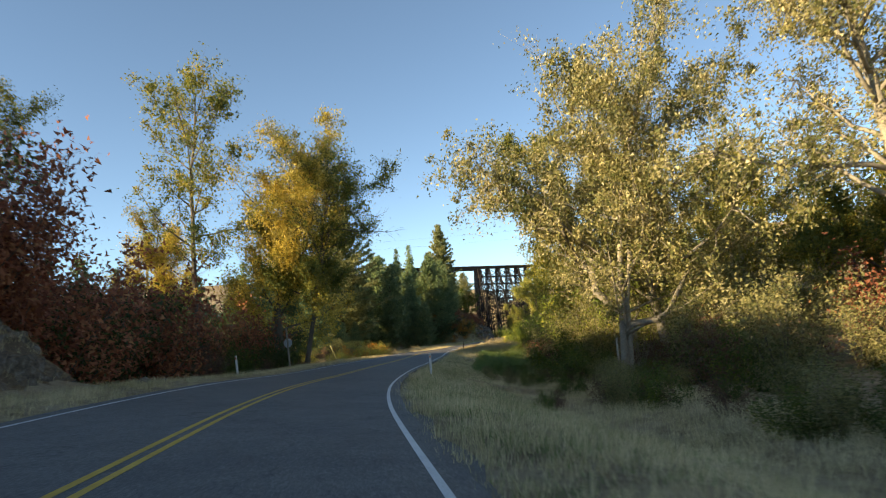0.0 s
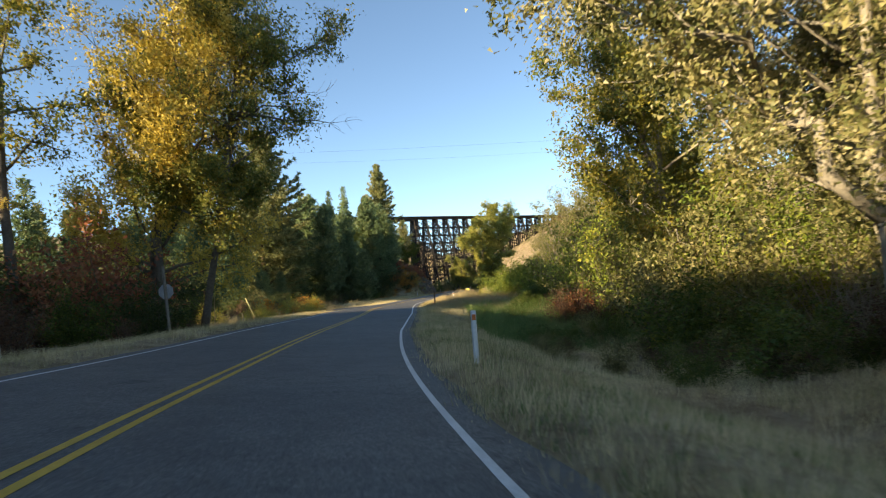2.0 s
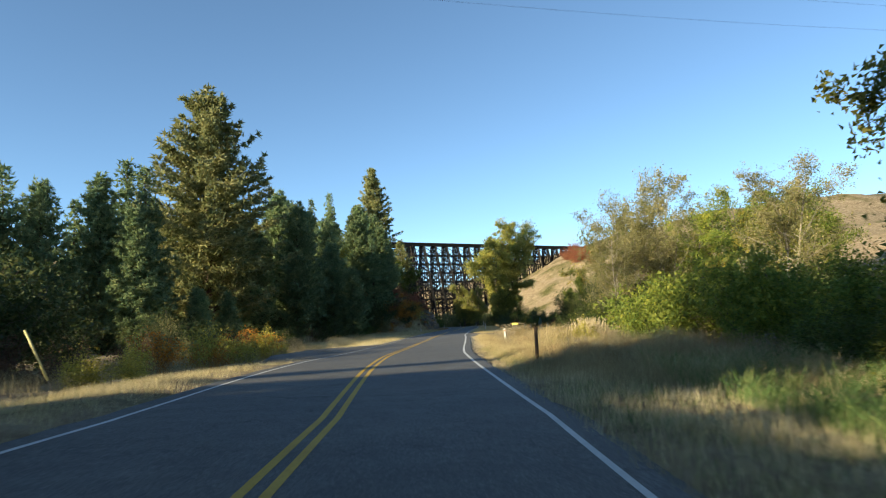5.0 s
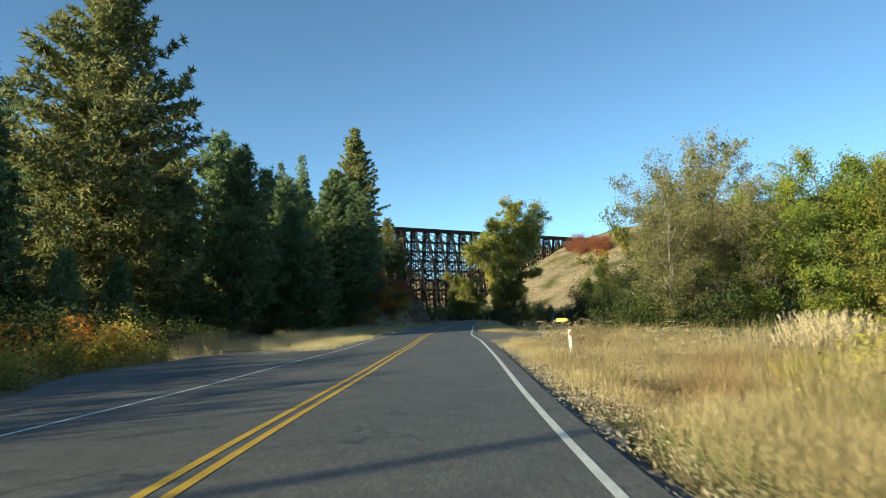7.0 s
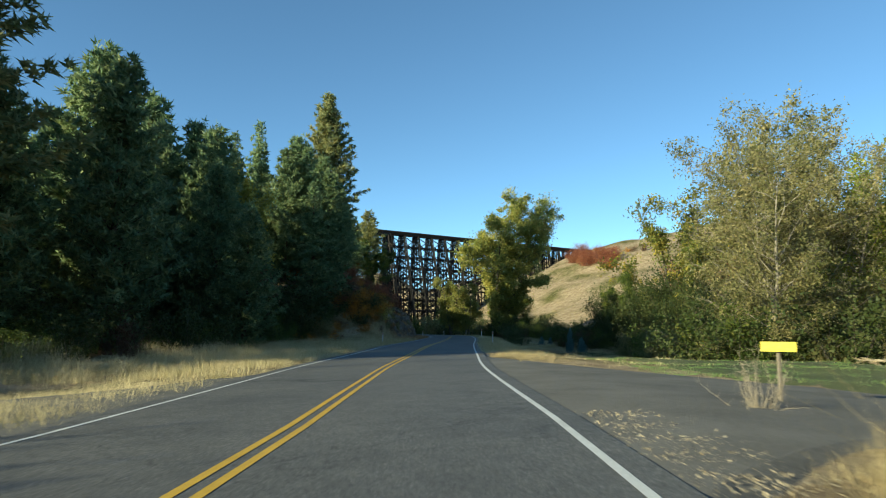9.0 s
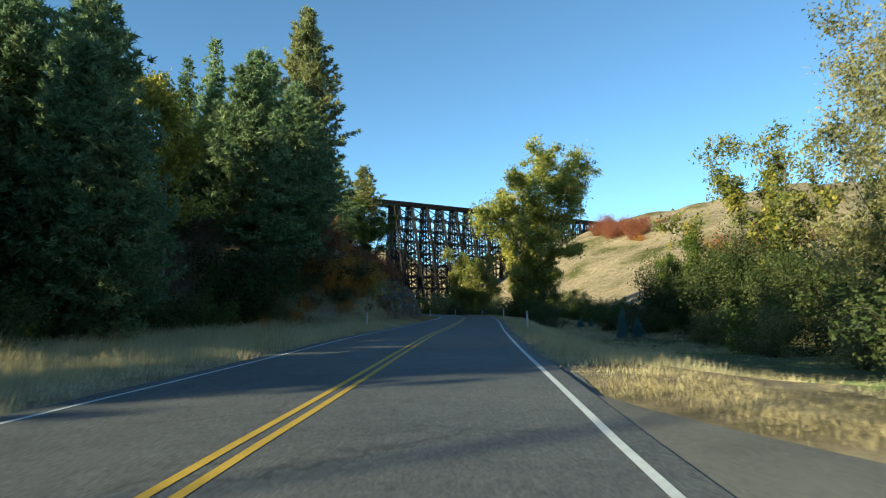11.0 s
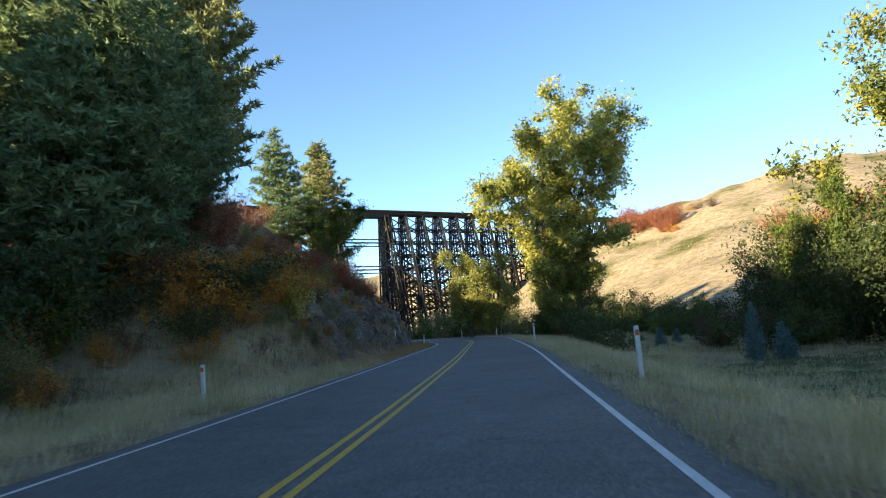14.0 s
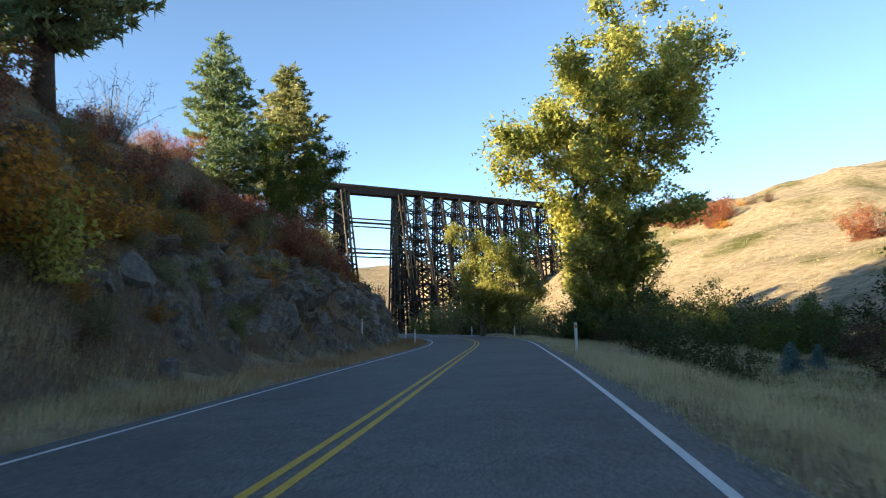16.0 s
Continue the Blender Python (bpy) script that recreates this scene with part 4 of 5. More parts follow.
def rock_bank(label, y0, y1, s0, s1, rough_low, rough_high, seed):
    """A craggy cut bank of broken rock and soil along the road."""
    ks = np.arange(y0, y1, 0.33)
    m = 30
    K = np.interp(ks, CENTRE[:, 1], np.arange(len(CENTRE)))
    cx, cy = np.interp(K, np.arange(len(CENTRE)), CENTRE[:, 0]), np.interp(K, np.arange(len(CENTRE)), CENTRE[:, 1])
    nx, ny = np.interp(K, np.arange(len(CENTRE)), NORM[:, 0]), np.interp(K, np.arange(len(CENTRE)), NORM[:, 1])
    u = np.linspace(0, 1, m)
    S = s0 + (s1 - s0) * u
    X, Y = cx[:, None] + nx[:, None] * S, cy[:, None] + ny[:, None] * S
    Z = terrain(X, Y)
    v = []
    for i in range(len(ks)):
        end = min(1.0, 4 * i / len(ks), 4 * (len(ks) - 1 - i) / len(ks))
        amp = (rough_low + (rough_high - rough_low) * i / len(ks)) * end
        for j in range(m):
            p = Vector((X[i, j], Y[i, j], Z[i, j] + 0.5 * u[j]))
            fade = amp * min(1, 5 * u[j], 4 * (1 - u[j]))
            q = Vector((p.x, p.y, p.z * 1.6)) * 0.55 + Vector((seed, 0, 0))
            cell = noise.cell(Vector((p.y * 0.9 + noise.noise(q) * 1.5, p.z * 1.3 + noise.noise(q * 2), seed)))
            crag = 0.9 * abs(noise.noise(q)) + 0.5 * abs(noise.noise(q * 2.7)) + 0.22 * noise.noise(q * 6) + 0.45 * cell - 0.25
            out = fade * crag
            v.append((p.x + nx[i] * out, p.y + ny[i] * out, Z[i, j] - 0.12 + fade * (0.45 * crag + 0.2)))
    f = [(i * m + j, i * m + j + 1, (i + 1) * m + j + 1, (i + 1) * m + j) for i in range(len(ks) - 1) for j in range(m - 1)]
    return thing("rock_bank", label, "rock bank", me=mesh_of("rock_bank", v, f, BANK), kind="structure")


rock_bank("broken brown and grey rock of the road cut", 199, 262, -6.2, -12.5, 0.7, 1.5, 3.0)
rock_bank("dark rocky bank with soil beside the road", 10, 38, -7.0, -13.0, 0.8, 0.5, 8.0)
ROCKS = [boulder("boulder", 31 + i, "dark lichen-grey basalt rock in the bank", "rocks in the bank") for i in range(5)]
rng = np.random.default_rng(77)
for i in range(150):
    y, s, size = rng.uniform(203, 262), -rng.uniform(6.6, 10.5), rng.uniform(0.3, 0.8)
    if rng.random() < 0.5:
        y, size = rng.uniform(232, 258), rng.uniform(0.7, 1.6)
    x, yy = on_road(y, s)
    plant(ROCKS[i % 5], x, yy, size, rng.uniform(0, 360), rng.uniform(0.7, 1.3), sink=size * 0.15)
for i in range(44):
    y, s, size = rng.uniform(12, 36), -rng.uniform(7.8, 12.0), rng.uniform(0.3, 1.0)
    x, yy = on_road(y, s)
    plant(ROCKS[i % 5], x, yy, size, rng.uniform(0, 360), rng.uniform(0.6, 1.1), sink=size * 0.45)

# ---- trees ----
slope_pine = conifer("ponderosa_pine", 45, 20.5, 4.6, 0.28, BARK_PINE, NEEDLE, "pine standing on the rocky bluff", 0.2, 0.7, 0.05, 8.0, 0.5, 0.07, 9, 0.18)
pine = conifer("ponderosa_pine", 41, 31, 10.5, 0.5, BARK_PINE, NEEDLE, "large ponderosa pine with sunlit needle tufts", 0.12, 0.55, 0.1, 7.5, 0.6, 0.085, 9, 0.22)
far_pine = conifer("ponderosa_pine", 48, 24, 6.6, 0.4, BARK_PINE, NEEDLE_DARK, "dark pine standing back in the wood", 0.04, 0.62, 0.05, 4.0, 0.9, 0.19, 6, 0.15, step=1.05)
grove_tree = broadleaf("cottonwood", 22, 20, 8.6, 0.34, 20000, 0.32, BARK_GREY, LEAF_COTTON, "leafy green and yellow tree behind the thicket", 0.06, 20, (0, 0), 2, 0.7, twiggy=3, top=1.3)
plant_to(pine, -7.4, 154.8, 32.8, 0, 1.16)
plant_to(far_pine, -24, 172, 22, 120)
# wood beside the road; these two pines, out of view, are added to shade it
for x, y, top in ((-52, 60.5, 19.5), (-50, 65.5, 18.2)):
    plant_to(far_pine, x, y, top, 37 * x, 0.85)
pine_b = conifer("ponderosa_pine", 42, 23, 6.8, 0.4, BARK_PINE, NEEDLE_DARK, "dark dense pine at the edge of the wood", 0.04, 0.62, 0.05, 8.0, 0.6, 0.085, 8, 0.15)
plant_to(pine_b, 0.8, 169.8, 23.1, 0)
plant_to(far_pine, -14, 186, 21, 60)
# pines behind and beside the start, out of view, added only for shade
for x, y, top in ((-15, -6, 17), (-19, -16, 20), (-13, -24, 19), (-24, -2, 21), (-17, -36, 19), (-28, -20, 22), (-12, -48, 20)):
    plant_to(far_pine, x, y, top, 61 * x)
# two pines added up-sun to shade the left verge
plant_to(pine_b, -7, 141.8, 6.5, 70)
plant_to(pine_b, -13, 138, 15, 190)
# five pines added where they keep the sun off the low ground to the right
plant_to(pine_b, -3, 160, 18, 115)
plant_to(pine_b, 12, 171.5, 11, 15, 1.15)
plant_to(pine_b, 8.5, 180, 20, 75)
plant_to(pine_b, 6, 189, 23, 160)
plant_to(pine_b, 2, 187.5, 25, 250)
plant_to(pine_b, 5.5, 203.5, 18, 20, 1.2)
plant_to(pine_b, 9.0, 207, 20, 110, 1.2)
# one more pine added to shade the grass across the road
plant_to(pine_b, 3.5, 164, 20, 15)
for x, y, top in ((-24, 60, 11.5), (-29, 64, 12.5), (-34, 60, 12.5), (-38, 66, 13.5)):
    plant_to(far_pine, x, y, top, 23 * x)
# hilltop pines outside the view, added to block the sun
plant(far_pine, -46, 47, 0.8, 0)
plant(far_pine, -54, 58, 0.85, 70)
plant(far_pine, -42, 36, 0.8, 150)
plant_to(pine_b, 8, 184, 19, 200, 1.1)
plant(pine_b, -22, 138, 0.8, 40)
plant(far_pine, -33, 135, 0.8, 140)
plant(pine_b, -17, 141.5, 0.85, 310)
plant(slope_pine, -38, 134, 0.9, 10)
plant(slope_pine, -27, 136, 0.9, 100)
plant(pine_b, -16, 166, 0.9, 20)
plant(far_pine, -32, 164, 0.9, 300)
plant(far_pine, -42, 160, 1.0, 30)
plant_to(pine_b, 15.5, 205, 25, 100, 1.1)
plant(pine_b, 9.5, 176, 0.7, 250)
plant_to(far_pine, -6, 178, 19, 250)
tall = conifer("ponderosa_pine", 43, 27.5, 7.6, 0.55, BARK_PINE, NEEDLE, "tall pointed pine on the bluff with a bare lower trunk", 0.1, 0.66, 0.06, 8.5, 0.6, 0.085, 9, 0.18)
plant_to(tall, 22.3, 222.8, 38.9, 0)
plant_to(tall, 17.2, 218.5, 30, 100)
plant_to(pine_b, 20.6, 212.5, 26, 30, 1.15)
plant_to(pine_b, 17, 206, 27, 140, 1.15)
plant_to(pine_b, 21.3, 204.5, 22, 200, 1.15)
plant_to(pine_b, 23.2, 212, 21, 260, 1.2)
plant_to(pine_b, 12.5, 210, 24, 220)
fir = conifer("fir", 44, 19, 3.9, 0.28, BARK_PINE, NEEDLE_DARK, "narrow dark green forest fir", 0.04, 0.8, 0.25, 9.0, 0.5, 0.085, 8, 0.1)
plant_to(fir, 11.5, 216.7, 32.2, 0)
plant_to(fir, 0.0, 204.7, 29.2, 70, 1.2)
plant_to(fir, 8.0, 223.8, 32.4, 150)
plant_to(fir, -8, 208, 27, 40, 1.2)
plant(fir, 4, 178, 0.8, 220)
plant_to(fir, -16, 196, 23, 10)
plant_to(fir, 19, 201, 20, 80, 1.3)
plant(fir, -44, 150, 1.0, 90)
plant(fir, -50, 140, 1.1, 180)
plant(fir, -25, 160, 1.1, 280)
bluff_fir = conifer("fir", 47, 13.5, 4.2, 0.24, BARK_PINE, NEEDLE_DARK, "dark fir with sunlit top on the bluff", 0.03, 0.9, 0.3, 11.0, 0.36, 0.05, 12, 0.12, step=0.4, tier=9)
plant_to(bluff_fir, 28.2, 242.8, 24.9, 20, 1.25)
plant_to(slope_pine, 32.6, 250.4, 27.0, 0, 1.55)
for x, y, top, turn in ((-13, 142.5, 21, 5), (-25, 137.5, 20, 77), (-38, 130, 22, 140), (-8, 145, 7, 33), (-4.5, 147, 6.5, 210), (-1, 190, 23, 10), (-6, 190, 26, 80), (4, 193, 20, 150), (-20, 168, 28, 200), (-3, 173, 20, 250), (-10, 168, 21, 300), (-12, 192, 25, 20), (2, 184, 21, 60),
                        (-9, 181, 23, 130), (-22, 180, 24, 340), (-17, 204, 26, 50), (-28, 190, 25, 100)):
    plant_to((pine_b, far_pine, fir)[int(turn) % 3], x, y, top, turn, 1.15)
r0 = np.random.default_rng(9)
# row far back on the left, added to cast shade over the road
for i in range(16):
    plant((far_pine, fir, far_pine)[i % 3], -r0.uniform(78, 112), 108 + 3.6 * i + r0.uniform(-2, 2), r0.uniform(0.75, 1.0), r0.uniform(0, 360))
for i in range(12):
    plant((far_pine, fir)[i % 2], -r0.uniform(28, 62), r0.uniform(150, 200), r0.uniform(0.65, 0.9), r0.uniform(0, 360))
blue = conifer("blue_spruce", 46, 2.0, 0.95, 0.05, BARK_PINE, NEEDLE_BLUE, "small blue spruce in the grass", 0.02, 0.95, 0.15, 60, 0.11, 0.018, 12, 0.05, step=0.08, tier=10)
plant_to(blue, 55.2, 204.6, 1.9, 0, 0.55, "young blue spruce with a long pale leader in the grass")
plant(blue, 56.7, 204.0, 1.2, 90, 0.52, "low broad blue spruce in the grass")
plant(blue, 55.6, 216.0, 0.85, 200, 0.5, "small blue spruce among tall grass")
plant(blue, 57.2, 216.4, 0.7, 300, 0.5, "small dark blue spruce among tall grass")


big_right = broadleaf("cottonwood", 11, 25, 11.0, 0.25, 92000, 0.19, BARK_PALE, LEAF_PALE, "large cottonwood with yellowing leaves and pale crooked limbs", 0.12, 34, (0.02, 0.06), 2, 0.6, twiggy=6, top=1.6,
                      boughs=((0.13, (7.4, -3.4, 10.5), 0.22), (0.2, (-6.8, 4.0, 14.5), 0.26), (0.27, (-4.6, 8.5, 14.5), 0.22)))
plant(big_right, 14.3, 39.9, 1.0, 0)
lean_right = broadleaf("cottonwood", 12, 26, 10.0, 0.55, 60000, 0.19, BARK_PALE, LEAF_PALE, "leaning cottonwood with a thick pale trunk and thin crown", 0.3, 24, (-0.38, 0.03), 1, 0.6, twiggy=7)
plant(lean_right, 29.0, 31.5, 1.0, 0)
plant(lean_right, 19.3, 44.3, 0.62, 26, label="leaning cottonwood with a thick dark trunk in the thicket")
near_right = broadleaf("cottonwood", 24, 21, 7.2, 0.3, 70000, 0.18, BARK_PALE, LEAF_COTTON, "leafy cottonwood with bare pale twigs below its crown", 0.16, 30, (0.0, 0.02), 2, 0.6, twiggy=5, top=1.3,
                       bare=((0.36, (-3.2, -6.0, 4.6), 0.09), (0.33, (-1.0, -7.0, 3.4), 0.08), (0.4, (-4.5, -4.5, 6.4), 0.09), (0.28, (-2.2, -5.2, 2.6), 0.07), (0.31, (1.0, -6.5, 4.5), 0.07)))
plant(near_right, 18.2, 57.5, 1.0, 0)
slim = broadleaf("cottonwood", 13, 29, 7.0, 0.3, 17000, 0.22, BARK_GREY, LEAF_COTTON, "slim tall cottonwood with a sparse crown", 0.34, 24, (0.03, 0), 1, 0.5, top=1.3)
plant(slim, -15.6, 66.0, 1.05, 40)
gold = broadleaf("cottonwood", 14, 25, 7.6, 0.3, 60000, 0.21, BARK_GREY, LEAF_GOLD, "cottonwood in full golden autumn leaf", 0.14, 36, (0.03, 0), 2, 0.7, top=1.3, lobes=(0.6, 1.4))
plant(gold, -9.4, 71, 1.04, 0)
wide = broadleaf("cottonwood", 15, 20.5, 6.2, 0.24, 46000, 0.19, BARK_GREY, LEAF_COTTON, "spreading cottonwood with olive and yellow leaves", 0.42, 24, (0.13, 0), 1, 0.6, twiggy=6, top=1.5,
                 boughs=((0.72, (9.2, -0.6, 19.2), 0.14), (0.45, (4.6, -2.0, 20.0), 0.14), (0.36, (-4.0, -3.0, 14.5), 0.14), (0.27, (1.6, -3.6, 8.6), 0.09), (0.33, (-2.6, -3.2, 9.6), 0.1)), bare=((0.74, (9.6, -0.8, 12.9), 0.09), (0.72, (8.4, -2.6, 14.4), 0.08)))
plant(wide, -7.3, 71.2, 1.03, 0)
plant(slim, -27, 52, 0.64, 130)
plant(slim, -38, 48, 0.66, 250)
plant(gold, -21, 66.5, 0.62, 70)
old = broadleaf("cottonwood", 16, 31, 9.6, 0.6, 92000, 0.36, BARK_GREY, LEAF_TURN, "tall broad cottonwood turning gold in front of the trestle", 0.15, 46, (0.0, 0), 2, 0.8, top=1.75, twiggy=4, lobes=(0.7, 1.4), low=0.58)
plant_to(old, 60.2, 246.5, 28.4, 0, 1.12)
young = broadleaf("poplar", 17, 14, 4.2, 0.2, 16000, 0.26, BARK_GREY, LEAF_LIME, "young poplar with pale yellow-green leaves", 0.04, 20, (0, 0), 2, 0.55)
plant(young, 53.5, 265, 1.0, 0)
plant(young, 57, 262, 0.9, 100)
plant(young, 58.3, 243.5, 0.7, 200)
plant(young, 63.2, 246.5, 0.75, 290)
plant(young, 61, 249.5, 0.8, 30)
birch = broadleaf("birch", 18, 23, 8.6, 0.26, 30000, 0.23, BARK_PALE, LEAF_OLIVE, "thin-crowned birch with pale limbs and olive leaves", 0.1, 36, (0, 0), 2, 0.6, top=1.35, twiggy=6, lobes=(0.4, 1.5),
                  bare=((0.3, (-4.5, -5.0, 11.0), 0.1), (0.42, (2.5, -6.0, 14.0), 0.1), (0.5, (-2.0, -5.5, 17.0), 0.09), (0.36, (5.5, -3.5, 12.5), 0.09), (0.6, (-5.0, -2.5, 18.5), 0.08), (0.55, (4.5, -4.0, 18.0), 0.08)))
plant(birch, 57.2, 164.5, 0.98, 30)
maple = broadleaf("maple", 19, 21, 9.4, 0.34, 38000, 0.29, BARK_GREY, LEAF_FRESH, "round green maple with yellow tops", 0.04, 30, (0, 0), 2, 0.95, top=1.4, lobes=(0.7, 1.3))
plant(maple, 75.5, 163, 1.05, 0)
plant(maple, 66, 160, 0.8, 80)
plant(birch, 61.5, 163, 0.85, 210)
plant(maple, 83, 161, 0.95, 310)
plant(maple, 90, 168, 1.0, 200)
plant(birch, 49.7, 157, 0.7, 160)
plant(near_right, 31, 57, 0.95, 250, label="green tree behind the roadside thicket")
plant(grove_tree, 38, 70, 0.85, 40)
plant(grove_tree, 33.8, 84, 1.15, 120)
plant(grove_tree, 44, 47, 1.0, 0)
plant(grove_tree, 52, 60, 1.0, 90)
plant(grove_tree, 56, 80, 0.9, 190)
plant(grove_tree, 40, 35, 1.0, 300)
plant(grove_tree, 47, 67, 1.0, 60)
plant(grove_tree, 36.5, 48, 0.9, 150)
plant(grove_tree, 60, 72, 1.15, 260)
plant(grove_tree, 46, 94, 0.75, 300)
plant(birch, 43, 112, 0.6, 200)
plant(grove_tree, 58, 134, 0.8, 20)
plant(grove_tree, 75.5, 207.5, 1.42, 10, label="yellowing cottonwood on the low ground")
plant(grove_tree, 86, 200, 0.9, 140)
plant(birch, 72, 184, 1.36, 300, label="tall pale cottonwood with a white trunk on the low ground")
yellow = broadleaf("aspen", 20, 15, 3.0, 0.16, 12000, 0.24, BARK_PALE, LEAF_BRUSH, "slender aspen with bright yellow leaves", 0.45, 18, (0, 0), 1, 0.5)
plant_to(yellow, 9.8, 196.6, 21.5, 0, 1.0)
aspen = broadleaf("aspen", 33, 13, 3.6, 0.16, 16000, 0.22, BARK_GREY, LEAF_GREEN, "green aspen on the rocky bluff", 0.08, 24, (0.03, 0), 2, 0.55, lobes=(0.8, 1.2))
plant(aspen, 33.4, 247.4, 0.85, 0)
plant(aspen, 31.5, 243, 0.62, 90)
plant(aspen, 66.8, 211.5, 0.86, 130, 1.28, label="small dark upright tree on the low ground")
plant(aspen, 68.5, 213.5, 0.72, 160, 1.2, label="small dark upright tree on the low ground")

# ---- shrubs ----
S_GREEN = shrub("snowberry_bush", 61, 3.0, 2.3, 4800, 0.145, LEAF_GREEN, "dense green leafy roadside shrub")
S_WEED = shrub("dry_weed", 71, 0.85, 0.75, 1500, 0.036, STRAW, "bushy clump of dry tan weeds in the field", 22, tuft=0.13, bark=TWIG)
S_SEED = shrub("brown_weed", 72, 0.8, 0.7, 1100, 0.045, RUSSET_BLADES, "brown seeding weed clump in the dry field", 20, tuft=0.12, bark=TWIG)
S_FRESH = shrub("leafy_weed", 70, 2.6, 2.4, 2600, 0.17, LEAF_WEED, "lush green leafy weed clump", 14)
S_BRIGHT = shrub("ninebark_bush", 69, 3.0, 2.5, 6500, 0.15, LEAF_FRESH, "bright yellow-green leafy shrub in the sun")
S_DARK = shrub("hawthorn_bush", 62, 3.2, 2.4, 3600, 0.15, LEAF_DARK, "dark green shrub in the shade")
S_OLIVE = shrub("willow_bush", 63, 3.0, 2.2, 4800, 0.12, LEAF_OLIVE, "olive and tan leafy shrub")
S_RED = shrub("dogwood_bush", 64, 2.8, 2.4, 5200, 0.115, LEAF_RED, "russet-red shrub in autumn leaf")
S_ORANGE = shrub("sumac_bush", 65, 2.8, 2.2, 2200, 0.16, LEAF_ORANGE, "orange shrub in autumn leaf", tuft=0.22)
S_BROWN = shrub("wild_rose_bush", 66, 2.6, 2.2, 2500, 0.12, LEAF_BROWN, "brown half-bare shrub of thin stems", 13)
S_GOLD = shrub("rabbitbrush", 67, 1.5, 1.3, 1800, 0.13, LEAF_BRUSH, "low yellow flowering rabbitbrush clump")
S_TALL = shrub("tall_willow", 73, 4.8, 3.5, 13000, 0.13, LEAF_OLIVE, "tall olive shrub below the cottonwoods", 15, tuft=0.4)
S_TALL_LIT = shrub("tall_ninebark", 74, 4.9, 3.6, 13000, 0.14, LEAF_FRESH, "tall yellow-green shrub below the cottonwoods", 15, tuft=0.4)
S_TALL_DARK = shrub("tall_hawthorn", 75, 5.0, 3.8, 13000, 0.16, LEAF_DARK, "tall green bush below the hill, its leaves toned dark for shade", 15, tuft=0.45)
S_BARE = shrub("bare_bush", 68, 4.2, 2.6, 0, 0.1, LEAF_BROWN, "bare leafless grey bush", 26, bark=TWIG)


def thicket(seed, n, y0, y1, s0, s1, kinds, lo, hi):
    """n bushes between two distances from the road (right is plus)."""
    r = np.random.default_rng(seed)
    for i in range(n):
        x, y = on_road(r.uniform(y0, y1), r.uniform(s0, s1))
        plant(kinds[int(r.integers(len(kinds)))], x, y, r.uniform(lo, hi), r.uniform(0, 360), r.uniform(0.8, 1.2))


# bank where the walk begins
thicket(1, 36, 22, 48, -22, -12.5, (S_RED, S_RED, S_DARK, S_RED), 1.05, 1.6)
thicket(2, 30, 42, 68, -26, -11, (S_DARK, S_BROWN, S_DARK, S_RED), 0.7, 1.4)
thicket(3, 12, 64, 74, -26, -11, (S_DARK, S_GREEN, S_OLIVE), 0.6, 1.1)
thicket(4, 16, 78, 100, -22, -13, (S_GOLD, S_GOLD, S_GOLD, S_BROWN), 0.6, 1.0)
r_shade = np.random.default_rng(40)
for i in range(15):      # tall brush added up-sun on the bank, sized to shade the pullout
    x, y = on_road(97 + 1.6 * i, -4.9)
    d = r_shade.uniform(25, 29)
    x, y = x - 0.938 * d, y - 0.347 * d
    plant(S_DARK, x, y, max(1.0, (0.265 * d + r_shade.uniform(-0.4, 0.6) - float(terrain(x, y))) / 4.6), 47 * i)
thicket(5, 18, 100, 140, -34, -14, (S_BROWN, S_DARK, S_BROWN, S_OLIVE), 0.6, 1.1)
# right-hand side before the open field
thicket(6, 36, 10, 56, 14, 30, (S_OLIVE, S_BROWN, S_OLIVE, S_GREEN), 0.7, 1.3)
thicket(18, 30, 22, 58, 8.6, 14.5, (S_OLIVE, S_BROWN, S_GREEN), 0.2, 0.4)
thicket(31, 44, 12, 62, 12.2, 18, (S_OLIVE, S_BROWN, S_OLIVE, S_GREEN), 0.28, 0.55)
thicket(32, 46, 52, 84, 9.0, 16.5, (S_FRESH, S_GREEN, S_FRESH, S_FRESH), 0.3, 0.58)
for x, y, size in ((14.8, 64.5, 0.9), (16.6, 66, 1.0), (15.6, 62.2, 0.8), (18.2, 64.4, 1.1), (19.5, 68, 1.1)):
    plant(S_BROWN, x, y, size * 1.1, 70 * x, label="russet-brown shrub beside the green weeds")
thicket(7, 18, 56, 84, 18, 32, (S_BRIGHT, S_GREEN, S_BRIGHT, S_OLIVE), 0.7, 1.2)
thicket(8, 9, 84, 102, 14.5, 20, (S_BRIGHT, S_BRIGHT, S_OLIVE), 0.9, 1.35)
thicket(9, 14, 95, 125, 24, 40, (S_OLIVE, S_BRIGHT, S_BRIGHT, S_BROWN), 0.8, 1.3)
thicket(34, 90, 86, 117, 6.2, 15, (S_WEED, S_WEED, S_SEED), 0.5, 1.05)
thicket(35, 40, 106, 122, 5.8, 10, (S_WEED, S_WEED, S_SEED), 0.4, 0.9)
thicket(36, 16, 140, 150, 5.2, 8.5, (S_WEED,), 0.2, 0.4)
thicket(24, 20, 99, 127, -14.6, -12.4, (S_GOLD, S_GOLD, S_GOLD, S_GOLD, S_GOLD, S_ORANGE), 0.65, 1.05)
